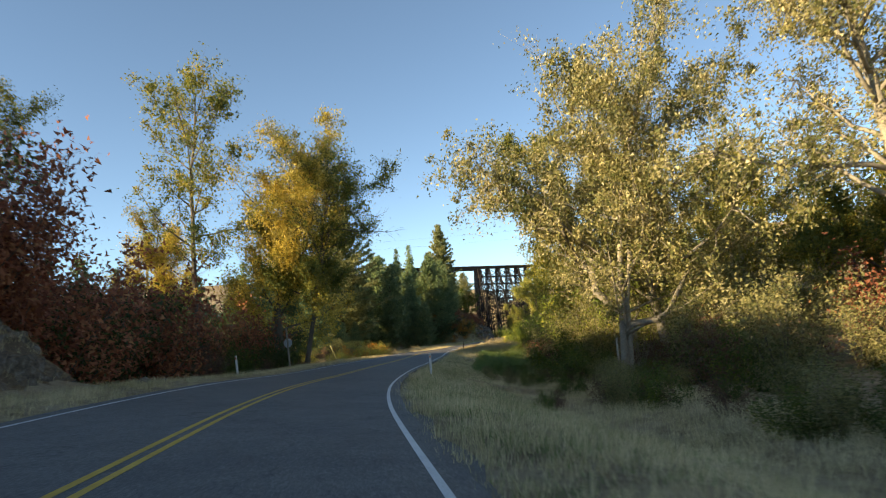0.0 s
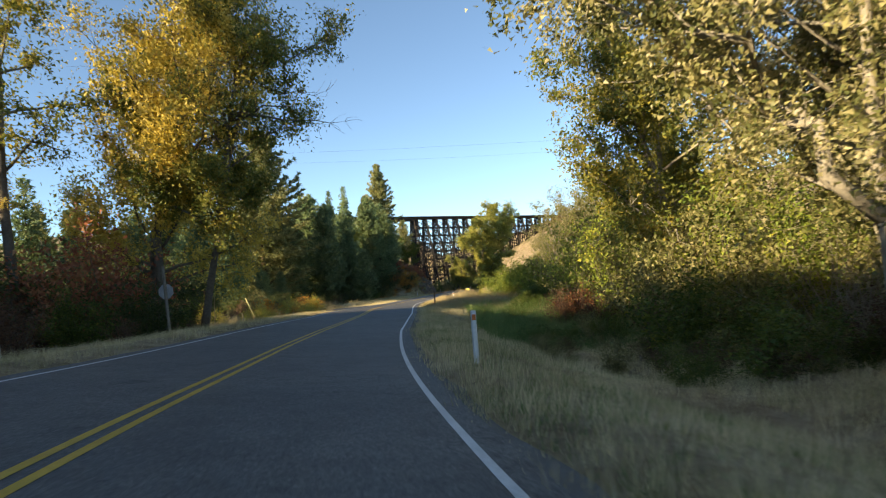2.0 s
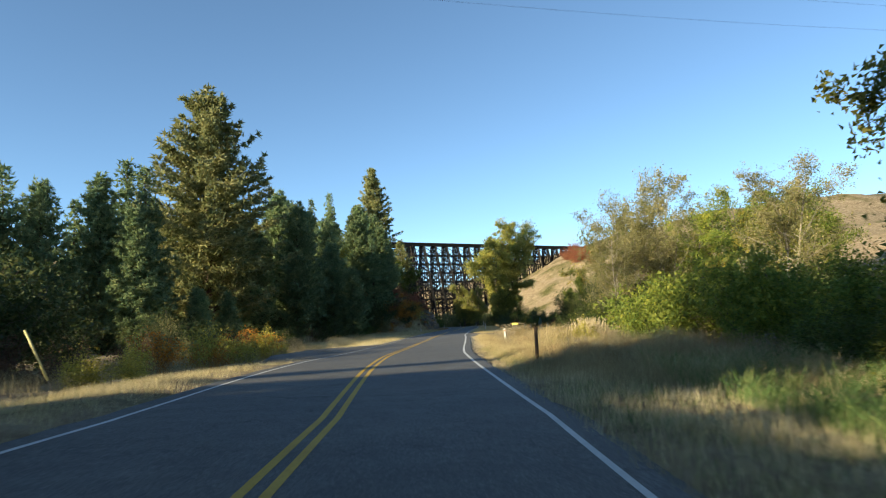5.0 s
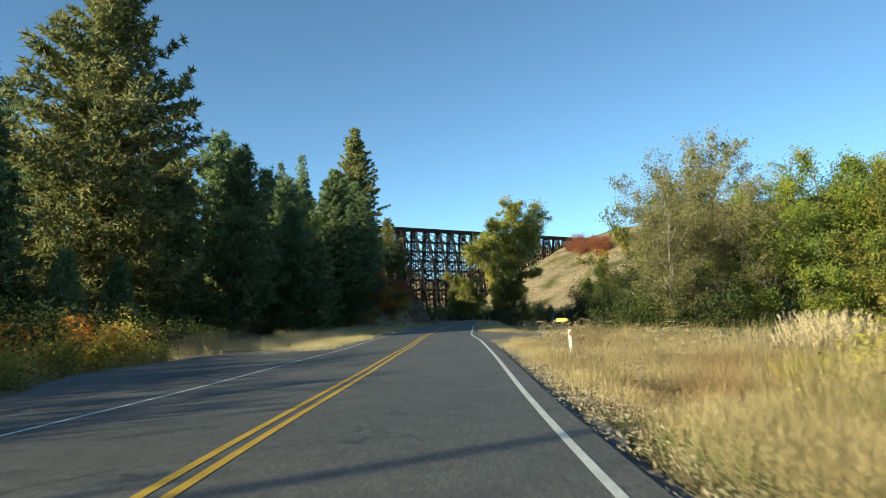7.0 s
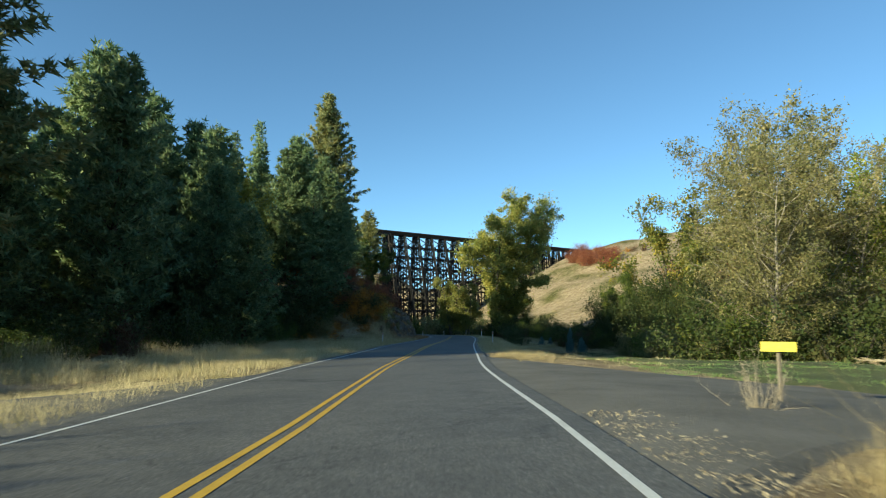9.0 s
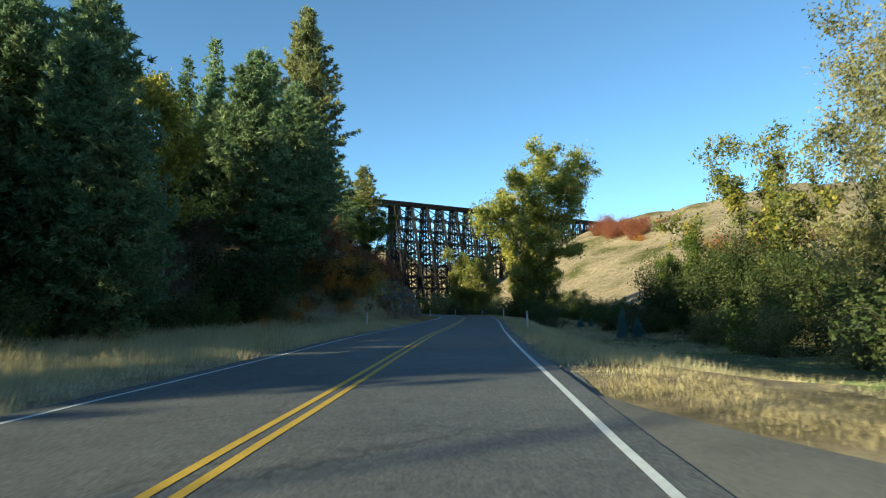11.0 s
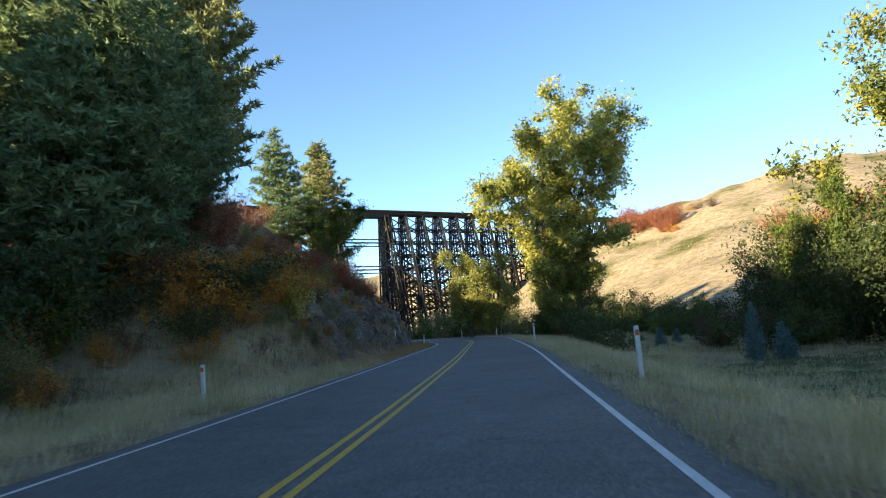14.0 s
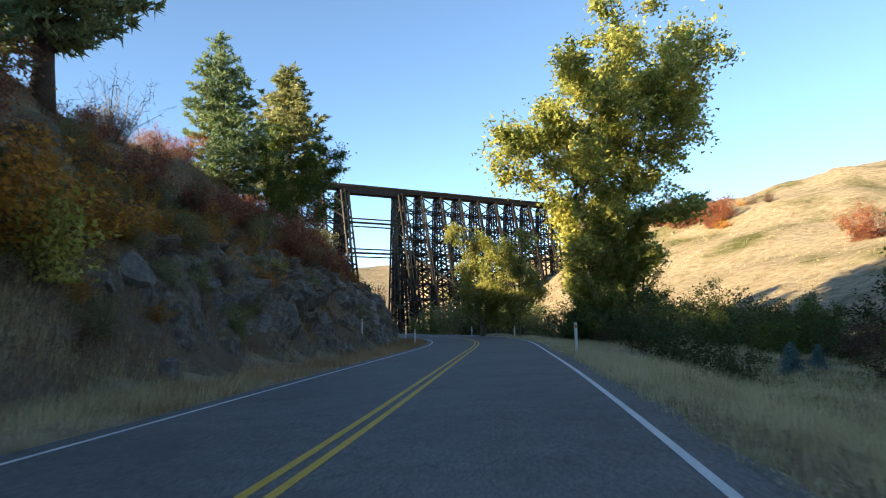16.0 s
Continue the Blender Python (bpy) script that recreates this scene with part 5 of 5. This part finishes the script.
# tall sunlit shrubs under the right-hand trees
for i, (x, y, size) in enumerate(((27, 43, 1.8), (21.5, 48, 1.7), (25, 47, 1.8), (17.5, 50.5, 1.45), (20.5, 54, 1.7), (16.6, 55.5, 1.2), (21, 60.5, 1.8),
                                  (18.6, 64, 1.5), (23, 66, 1.8), (21.5, 71, 1.6), (24, 76, 1.7), (26.5, 61, 1.4), (28, 52, 1.5))):
    plant((S_TALL, S_TALL_LIT, S_TALL)[i % 3], x, y, size / 1.5, 53 * i, 1.05)
for x, y, size in ((16.4, 66.4, 0.55), (33, 38, 1.4), (36.5, 41, 1.6), (39, 37, 1.6), (41, 44, 1.7)):
    plant(S_RED, x, y, size, 31 * x)
for x, y, size in ((15.4, 65.8, 0.8), (17.4, 66.6, 0.95), (16.8, 64.4, 0.75)):
    plant(S_BROWN, x, y, size, 29 * x, label="brown half-bare thorny bush at the edge of the thicket")
# undergrowth at the foot of the left-hand cottonwoods
thicket(37, 20, 60, 77, -15, -9.6, (S_DARK, S_BROWN, S_DARK, S_BROWN, S_GREEN), 0.4, 0.85)
# autumn bushes on the rocky bank
for i, (x, y, size) in enumerate(((23.8, 201.0, 1.1), (25.2, 202.6, 1.2), (22.6, 202.6, 1.2), (26.2, 201.0, 0.8), (24.2, 199.6, 0.8), (27.5, 206.6, 1.15), (28.3, 208.6, 0.9), (26.4, 207.6, 1.0))):
    plant(S_ORANGE, x, y, size, 67 * i, label="orange bush in autumn leaf on the shaded bank")
plant(S_GOLD, 28.4, 206.6, 1.1, 20, label="yellow-green bush on the shaded bank")
for i, (x, y, size) in enumerate(((16.4, 198.4, 1.3), (18.6, 197.2, 1.1), (20.0, 198.8, 0.8), (14.6, 196.0, 1.4), (17.2, 194.4, 1.0))):
    plant((S_DARK, S_GREEN)[i % 2], x, y, size, 43 * i)
# bushes below the hill; their dark leaf tone stands in for shade
for i, (x, y, size) in enumerate(((65.5, 206.5, 1.7), (68.5, 208.5, 2.1), (71.5, 206, 2.3), (74, 210, 2.5), (66.8, 215, 1.9), (77.5, 205, 2.5), (70.5, 201.5, 1.9), (75, 199.5, 2.1))):
    plant(S_TALL_DARK, x, y, size / 1.6, 71 * i, 1.1)
# wood on the left
thicket(10, 44, 146, 190, -30, -15.5, (S_DARK, S_GREEN, S_BROWN, S_GREEN), 0.6, 1.1)
# low ground on the right
thicket(11, 26, 160, 208, 20, 42, (S_OLIVE, S_OLIVE, S_GREEN, S_DARK), 0.8, 1.6)
thicket(19, 16, 206, 240, 18, 44, (S_DARK, S_DARK, S_BROWN), 0.7, 1.2)
thicket(22, 14, 200, 232, 26, 42, (S_DARK, S_DARK, S_BROWN), 1.2, 1.8)
thicket(12, 24, 214, 262, 8.5, 20, (S_DARK, S_GREEN, S_BROWN, S_DARK), 0.4, 0.85)
thicket(33, 34, 213, 262, 15.5, 28, (S_DARK, S_GREEN, S_DARK, S_GREEN, S_BROWN), 0.55, 1.0)
thicket(13, 16, 258, 320, 8, 30, (S_DARK, S_GREEN, S_OLIVE), 1.0, 1.9)
# bluff
thicket(23, 30, 186, 204, -20, -8.8, (S_DARK, S_BROWN, S_OLIVE, S_ORANGE, S_BROWN), 0.45, 0.9)
thicket(26, 44, 193, 216, -14, -7.6, (S_BROWN, S_OLIVE, S_ORANGE, S_OLIVE), 0.22, 0.48)
thicket(20, 90, 198, 250, -11.5, -7.8, (S_BROWN, S_OLIVE, S_BROWN, S_BROWN, S_ORANGE), 0.2, 0.42)
thicket(14, 120, 198, 256, -14.5, -9.6, (S_BROWN, S_BROWN, S_ORANGE, S_OLIVE, S_BROWN, S_RED, S_ORANGE, S_GOLD), 0.3, 0.6)
thicket(21, 50, 200, 256, -22, -13.5, (S_BROWN, S_BROWN, S_BROWN, S_RED, S_BROWN), 0.2, 0.45)
thicket(15, 18, 256, 330, -22, -8, (S_BROWN, S_RED, S_DARK, S_OLIVE), 0.7, 1.4)
# dry hill
thicket(25, 18, 338, 372, 92, 108, (S_RED, S_BROWN, S_ORANGE, S_BROWN), 0.7, 1.4)
thicket(16, 12, 346, 372, 89, 97, (S_RED,), 0.9, 1.5)
for i in range(16):
    plant((S_RED, S_ORANGE, S_RED, S_BROWN)[i % 4], 129 + 0.95 * i + 1.5 * math.sin(i * 2.1), 292 - 1.2 * i + 4 * math.sin(i * 1.3), 0.8 + 0.35 * (i % 3), 50 * i)
for x, y, size in ((58, 243, 1.2), (61.5, 242, 1.0), (63.5, 245, 1.3), (57, 247, 1.1), (66, 248, 1.2)):
    plant(S_GREEN, x, y, size, 40 * x)
plant(S_BARE, 23.8, 228.5, 0.9, 0)
plant(S_BARE, 25.0, 232.5, 0.7, 120)
plant(S_BARE, 19.5, 50, 0.9, 140, label="tangle of bare pale branches under the cottonwood")
plant(S_BARE, 16.2, 42.5, 0.8, 250, label="tangle of bare pale branches under the cottonwood")
plant(S_BARE, 17.5, 45.5, 1.1, 40, label="tangle of bare pale branches under the cottonwood")
plant(S_BRIGHT, 22.2, 97.5, 1.25, 0, label="yellow-green shrub at the edge of the dry field")
plant(S_BRIGHT, 20.2, 94.6, 0.95, 70, label="yellow-green shrub drooping over the dry field")
plant(S_GOLD, 18.0, 98.6, 0.75, 0)
plant(S_GOLD, 19.2, 99.8, 0.7, 90)
for x, y, size in ((-9, 85, 1.0), (-10.8, 86.5, 0.9), (-8, 86.8, 0.7), (-5.2, 92, 0.75), (-4.0, 94, 0.7), (-6.6, 95, 0.8), (-5.4, 98.5, 0.8), (-12.5, 89, 0.9)):
    plant(S_GOLD, x, y, size * 0.8, 60 * x)
plant(S_BRIGHT, 18.6, 90.0, 1.1, 30)
plant(S_BRIGHT, 21.6, 92.0, 1.2, 100)
plant(S_BARE, 21.6, 123.6, 0.26, 0, label="low dead brush beside the driveway")
plant(S_OLIVE, 136, 305, 0.6, 0, label="lone dark bush on the dry hill")


# ---- grass ----
def grass(name, label, n, y0, y1, s0, s1, lo, hi, material, seed, width=0.005, per=5, clump=0.6, bend=0.55, rise=None):
    """Thin bent blades, fanning out of loose tufts along a stretch of the roadside."""
    r = np.random.default_rng(seed)
    k = np.searchsorted(CENTRE[:, 1], r.uniform(y0, y1, n)).clip(0, len(CENTRE) - 1)
    s = s0 + (s1 - s0) * r.random(n) ** 1.25
    x = CENTRE[k, 0] + NORM[k, 0] * s + r.normal(size=n) * 0.3
    y = CENTRE[k, 1] + NORM[k, 1] * s + r.normal(size=n) * 0.6
    patchy = 0.5 + 0.42 * rough(x, y, 0.8, seed) + 0.3 * rough(x, y, 0.17, seed + 2) + 0.35 * rough(x, y, 2.3, seed + 5)
    across, along = road_place(x, y)
    near, far = drive_span(across)
    keep = (r.random(n) < 0.35 + clump * patchy) & (np.abs(across) > min(abs(s0), abs(s1)) - 0.15) & ~((across > 0) & (along > near - 0.4) & (along < far + 0.3))
    x, y, patchy = x[keep], y[keep], patchy[keep]
    grown = np.ones(len(x))
    if rise:
        off = np.abs(road_place(x, y)[0]) + 0.45 * rough(x, y, 0.9, seed + 7)
        keep = (off > rise[0]) & (r.random(len(x)) < 0.3 + (off - rise[0]) / 1.2)
        x, y, patchy, off = x[keep], y[keep], patchy[keep], off[keep]
        grown = np.clip(0.24 + 0.76 * (off - rise[0]) / (rise[1] - rise[0]), 0.24, 1) * np.clip(1.0 + 0.45 * rough(x, y, 0.5, seed + 9), 0.5, 1.4)
    m = len(x) * per
    out = unit(r.normal(size=(m, 3)) * (1, 1, 0))
    roots = np.repeat(np.stack([x, y, terrain(x, y) - 0.03], 1), per, 0) + out * np.abs(r.normal(size=(m, 1))) * 0.12
    hh = np.repeat(lo + (hi - lo) * np.clip(patchy, 0, 1), per)[:, None] * np.repeat(grown, per)[:, None] * r.uniform(0.35, 1.25, (m, 1))
    fall = unit(out + (0.35, 0.12, 0)) * r.uniform(0.1, 1.0, (m, 1)) * bend * hh
    side = unit(np.cross(r.normal(size=(m, 3)), (0, 0, 1))) * width * r.uniform(0.5, 1.3, (m, 1))
    knee = roots + fall * 0.3 + hh * (0, 0, 0.62)
    tip = roots + fall + hh * (0, 0, 0.95)
    lower = np.stack([roots - side, roots + side, knee], 1)
    upper = np.stack([knee - side * 0.75, tip, knee + side * 0.75], 1)
    me = facets(name, np.concatenate([lower, upper]) if hi > 0.5 else np.stack([roots - side, roots + side, tip], 1), material)
    return thing(name, label, "grass", me=me, kind="stuff")


grass("verge_grass", "tawny and green verge grass in shade", 26000, -4, 84, 4.0, 11, 0.12, 0.4, GRASS_MIX, 1, 0.006)
grass("verge_grass", "tawny and green rank grass behind the verge", 16000, 6, 84, 11, 16.5, 0.2, 0.55, GRASS_MIX, 31, 0.007)
grass("verge_grass", "tawny and green verge grass in shade", 16000, -4, 84, -10, -4.2, 0.12, 0.4, GRASS_MIX, 2, 0.006)
grass("green_weeds", "lush green weeds on the shaded slope", 9000, 54, 82, 7.8, 17, 0.3, 1.0, GRASS_GREEN, 16, 0.014, 6, clump=0.9, bend=0.9)
grass("green_grass", "green grass beside the asphalt", 11000, 0, 78, 4.2, 9.5, 0.06, 0.24, GRASS_GREEN, 3, 0.006)
grass("dry_field_grass", "tall golden dry grass in the sun", 52000, 78, 124, 4.0, 12, 0.26, 1.0, STRAW, 4, 0.0045, 5, clump=1.1, rise=(4.35, 8.2))
grass("brown_field_grass", "patches of brown seeding grass in the dry field", 9000, 80, 124, 4.6, 14, 0.3, 0.85, RUSSET_BLADES, 19, 0.0045, 6, clump=1.1, rise=(4.6, 8.2))
grass("green_grass", "low green grass beside the dry field", 2600, 82, 96, 4.6, 7.5, 0.08, 0.3, GRASS_GREEN, 21, 0.005, 5, clump=1.0)
grass("green_grass", "green stems at the foot of the tall grass", 260, 96, 100.5, 7.6, 10, 0.5, 1.0, GRASS_GREEN, 22, 0.008, 7, bend=0.4)
grass("dry_field_grass", "tall golden dry grass in the sun", 9000, 80, 128, 10, 34, 0.4, 1.05, STRAW, 5, 0.009, 5)
grass("left_field_grass", "yellow grass and weeds by the pullout", 7000, 76, 130, -22, -11, 0.4, 1.0, STRAW, 6, 0.009)
grass("left_field_grass", "short grass by the road", 7000, 74, 100, -10, -4.2, 0.1, 0.3, GRASS_MIX, 7)
grass("verge_grass", "tawny verge grass with green stems", 26000, 124, 205, -9.5, -4.2, 0.15, 0.5, GRASS_MIX, 8, 0.006)
grass("verge_grass", "tawny verge grass with green stems", 40000, 152, 262, 4.0, 11, 0.12, 0.46, GRASS_MIX, 9, 0.005)
grass("verge_grass", "pale sunlit grass along the far edge of the driveway", 2400, 138, 151, 4.2, 7.0, 0.05, 0.22, STRAW, 23, 0.004, 6, clump=1.0)
grass("tall_verge_grass", "tall pale grass between the road and the wood", 26000, 138, 204, -15, -5.4, 0.35, 1.0, GRASS_MIX, 24, 0.006, 5, clump=0.9, rise=(5.0, 9.5))
grass("tall_verge_grass", "tall tawny grass beyond the verge", 13000, 172, 214, 6.5, 14, 0.25, 0.7, GRASS_MIX, 33, 0.008, 5, clump=0.9)
grass("verge_grass", "pale grass on the shaded slope", 16000, 192, 240, 11, 24, 0.15, 0.5, GRASS_MIX, 17, 0.014)
grass("russet_grass", "russet dry grass at the foot of the bluff", 26000, 200, 262, -9.5, -4.15, 0.15, 0.5, RUSSET_BLADES, 15, 0.006)
grass("lawn_grass", "short mown green grass on the low ground", 30000, 130, 205, 9.5, 30, 0.05, 0.15, GRASS_GREEN, 10, 0.012, 6, clump=1.2)
grass("lawn_grass", "pale blades in the green lawn", 7000, 140, 205, 8.5, 28, 0.06, 0.2, GRASS_MIX, 25, 0.009, 5)
grass("bluff_grass", "dry bunch grass on the bluff", 24000, 190, 275, -26, -7, 0.25, 0.65, RUSSET_BLADES, 11, 0.011)
grass("hill_grass", "dry bunch grass on the hill", 6000, 250, 400, 45, 110, 0.3, 0.6, STRAW, 12, 0.04)
grass("reeds", "clump of tall golden reeds by the pullout", 900, 133, 144, -19, -14.5, 1.0, 1.6, STRAW, 13, 0.012, 6, bend=0.25)
grass("dry_stalks", "long arching dry stalks above the field grass", 70, 112, 122, 4.8, 10, 1.0, 1.5, STRAW, 18, 0.006, 5, bend=1.3)
grass("tall_grass", "clump of tall pale grass in the dry field", 300, 97.2, 99.6, 7.7, 9.2, 1.25, 1.7, STRAW, 14, 0.009, 8, bend=0.16)


def reed_clump(x, y, h, spread, stems, seed):
    """A clump of reed grass: bent leaves below, tall stems with feathery heads above."""
    r = np.random.default_rng(seed)
    ob = thing("reed_grass", "tall clump of reed grass with pale feathery heads and yellow-green leaves", "grass", at=pose(x, y, float(terrain(x, y)) - 0.05))
    n = stems * 9
    base = r.normal(size=(n, 3)) * (spread * 0.22, spread * 0.22, 0)
    way = unit(np.concatenate([base[:, :2] * 0.9 + r.normal(size=(n, 2)) * 0.16, np.ones((n, 1))], 1))
    part("leaves", facets("leaves", blade_faces(r, base, way, h * 0.5, 0.011), LEAF_BRUSH), ob, "yellow-green leaves")
    stalk, head = [], []
    for i in range(stems):
        a = r.normal(size=3) * (spread * 0.2, spread * 0.2, 0)
        d = unit(np.array([a[0] * 0.35 + r.normal() * 0.05, a[1] * 0.35 + r.normal() * 0.05, 1.0])[None])[0]
        L = h * r.uniform(0.72, 1.0)
        side = unit(np.cross(d, r.normal(size=3))[None])[0] * 0.006
        stalk.append([a - side, a + side, a + d * L])
        at = a + d * L * r.uniform(0.78, 1.0, (16, 1))
        head.append(blade_faces(r, at, unit(d + r.normal(size=(16, 3)) * 0.32), h * 0.085, 0.009))
    part("stems", facets("stems", np.array(stalk), STRAW), ob, "tan stems")
    part("heads", facets("heads", np.concatenate(head), LITTER), ob, "pale feathery seed heads")


reed_clump(20.7, 103.1, 2.0, 1.5, 150, 51)
reed_clump(21.7, 104.2, 1.7, 1.1, 80, 52)


def dry_stalks(x, y, n, h, seed):
    """Arching dead stalks with nodding seed heads."""
    r = np.random.default_rng(seed)
    ob = thing("dry_stalks", "arching dead weed stalks with nodding seed heads", "weed", at=pose(x, y, float(terrain(x, y)) - 0.05))
    tb, heads = Tubes(), []
    for i in range(n):
        a, reach, tall = r.uniform(0, 6.28), r.uniform(0.25, 1.0) * h, h * r.uniform(0.6, 1.1)
        root = Vector((r.normal() * 0.3, r.normal() * 0.3, 0))
        pts = [root + Vector((math.cos(a), math.sin(a), 0)) * (reach * f * f) + Vector((0, 0, tall * (1.55 * f - 0.62 * f ** 3))) for f in (0, 0.2, 0.4, 0.6, 0.8, 1.0)]
        tb.add(pts, [0.012, 0.011, 0.01, 0.009, 0.008, 0.006], 4)
        tip = np.array([pts[4].lerp(pts[5], f)[:] for f in np.linspace(0.2, 1.1, 14)])
        heads.append(blade_faces(r, tip, unit(r.normal(size=(14, 3)) + np.array(pts[5] - pts[4]) * 3), 0.09, 0.014))
    part("stalks", tb.mesh("stalks", TWIG), ob)
    part("heads", facets("heads", np.concatenate(heads), LITTER), ob, "pale seed heads")


for i, (x, y, n, h) in enumerate(((19.8, 117.2, 16, 1.0), (20.6, 118.6, 18, 1.1), (18.9, 114.2, 10, 1.1), (21.6, 119.4, 14, 1.0), (22.4, 115.6, 12, 1.2), (24.4, 117.0, 12, 1.3), (19.4, 108.0, 9, 1.1), (22.0, 110.5, 10, 1.3))):
    dry_stalks(x, y, n, h, 60 + i)


def litter(name, label, n, y0, y1, s0, s1, size, material, seed):
    """Small curled bits of dead leaf and stem lying along the road's edge."""
    r = np.random.default_rng(seed)
    k = np.searchsorted(CENTRE[:, 1], r.uniform(y0, y1, n)).clip(0, len(CENTRE) - 1)
    s = s0 + (s1 - s0) * r.beta(1.6, 2.2, n)
    x, y = CENTRE[k, 0] + NORM[k, 0] * s, CENTRE[k, 1] + NORM[k, 1] * s + r.normal(size=n) * 0.3
    at = np.stack([x, y, np.maximum(terrain(x, y), road_z(y, s) - 0.03) + 0.012], 1)
    a = unit(r.normal(size=(n, 3)) * (1, 1, 0.25)) * size * r.uniform(0.4, 1.3, (n, 1))
    b = unit(np.cross(a, r.normal(size=(n, 3)) * 0.3 + (0, 0, 1))) * size * r.uniform(0.2, 0.6, (n, 1))
    lift = np.array((0, 0, 1)) * size * r.uniform(0, 0.5, (n, 1))
    return thing(name, label, "litter", me=facets(name, np.concatenate([np.stack([at - a, at + b, at + a + lift], 1), np.stack([at - a, at + a + lift, at - b], 1)]), material), kind="stuff")


litter("leaf_litter", "pale dry leaf litter along the edge of the asphalt", 8000, 82, 124, 3.95, 5.2, 0.03, LITTER, 31)
litter("leaf_litter", "pale dry leaf litter along the edge of the asphalt", 3500, 150, 200, 3.95, 4.9, 0.03, LITTER, 32)

# ---- poles ----
def fallen_branch(x, y, length, turn, rise):
    """A dead branch with side twigs, lying on the ground."""
    r = np.random.default_rng(int(x * 10))
    ob = thing("fallen_branch", "bare pale fallen branch lying in the undergrowth", "branch", at=pose(x, y, float(terrain(x, y)) + 0.12, 0, -rise, turn))
    tb = Tubes()
    main = wander(r, Vector((0, 0, 0)), Vector((1, 0, 0)), length, 8, 0.1, 0.0)
    tb.add(main, [0.05 * (1 - k / 9.5) for k in range(9)], 6)
    for k in range(2, 8):
        twig = wander(r, main[k], Vector((0.7, r.uniform(-0.8, 0.8), r.uniform(0.1, 0.6))), length * r.uniform(0.1, 0.25), 4, 0.2, 0.0)
        tb.add(twig, [0.016, 0.013, 0.01, 0.007, 0.004], 4)
    part("branch", tb.mesh("branch", TWIG), ob)


fallen_branch(12.4, 42.6, 1.7, 118, 16)
fallen_branch(12.2, 44.6, 3.2, 20, 4)
fallen_branch(10.6, 47.2, 2.6, 60, 6)


def utility_pole(x, y, h):
    ob = thing("utility_pole", "distant grey wooden utility pole with a crossarm", "utility pole", at=pose(x, y, float(terrain(x, y)) - 0.3, 0, 0, 20))
    tb = Tubes()
    tb.add([(0, 0, 0), (0, 0, h)], [0.17, 0.11], 8)
    part("pole", tb.mesh("pole", POLE_WOOD), ob)
    part("crossarm", beam_mesh("crossarm", (-1.2, 0.14, h - 0.5), (1.2, 0.14, h - 0.5), 0.1, 0.12, POLE_WOOD), ob)
    for dx in (-1.1, -0.55, 0.55, 1.1):
        tb = Tubes()
        tb.add([(dx, 0.14, h - 0.44), (dx, 0.14, h - 0.27)], [0.045, 0.03], 6)
        part("insulator", tb.mesh("insulator", GRAVEL), ob)


def leaning_guard(x, y):
    ob = thing("wire_guard_pole", "leaning pale yellow guard on an anchor rod in the grass", "pole", at=pose(x, y, float(terrain(x, y)) - 0.1, 0, -22, 10))
    tb = Tubes()
    tb.add([(0, 0, 0), (0, 0, 0.8)], [0.02, 0.02], 8)
    part("rod", tb.mesh("rod", POLE_WOOD), ob)
    tb = Tubes()
    tb.add([(0, 0, 0.6), (0, 0, 2.4)], [0.04, 0.038], 8)
    part("guard", tb.mesh("guard", PALE_YELLOW), ob, "pale yellow plastic sleeve")



def wire(a, b, sag):
    tb = Tubes()
    a, b = Vector(a), Vector(b)
    tb.add([a.lerp(b, j / 30) - Vector((0, 0, 4 * sag * (j / 30) * (1 - j / 30))) for j in range(31)], [0.0045] * 31, 4)
    ob = thing("power_line", "thin black overhead wire strung across the road", "overhead wire", "overhead wires")
    part("cable", tb.mesh("cable", GIRDER), ob)


utility_pole(-26, 82.3, 13.6 - float(terrain(-26, 82.3)))
utility_pole(62, 92.5, 17.6 - float(terrain(62, 92.5)))
wire((-27.0, 81.9, 13.4), (61.0, 92.1, 17.3), 0.7)
wire((-25.0, 82.7, 13.4), (63.0, 92.9, 17.3), 1.6)
utility_pole(-41.2, 120, 23.5 - float(terrain(-41.2, 120)))
leaning_guard(-5.0, 87.5)
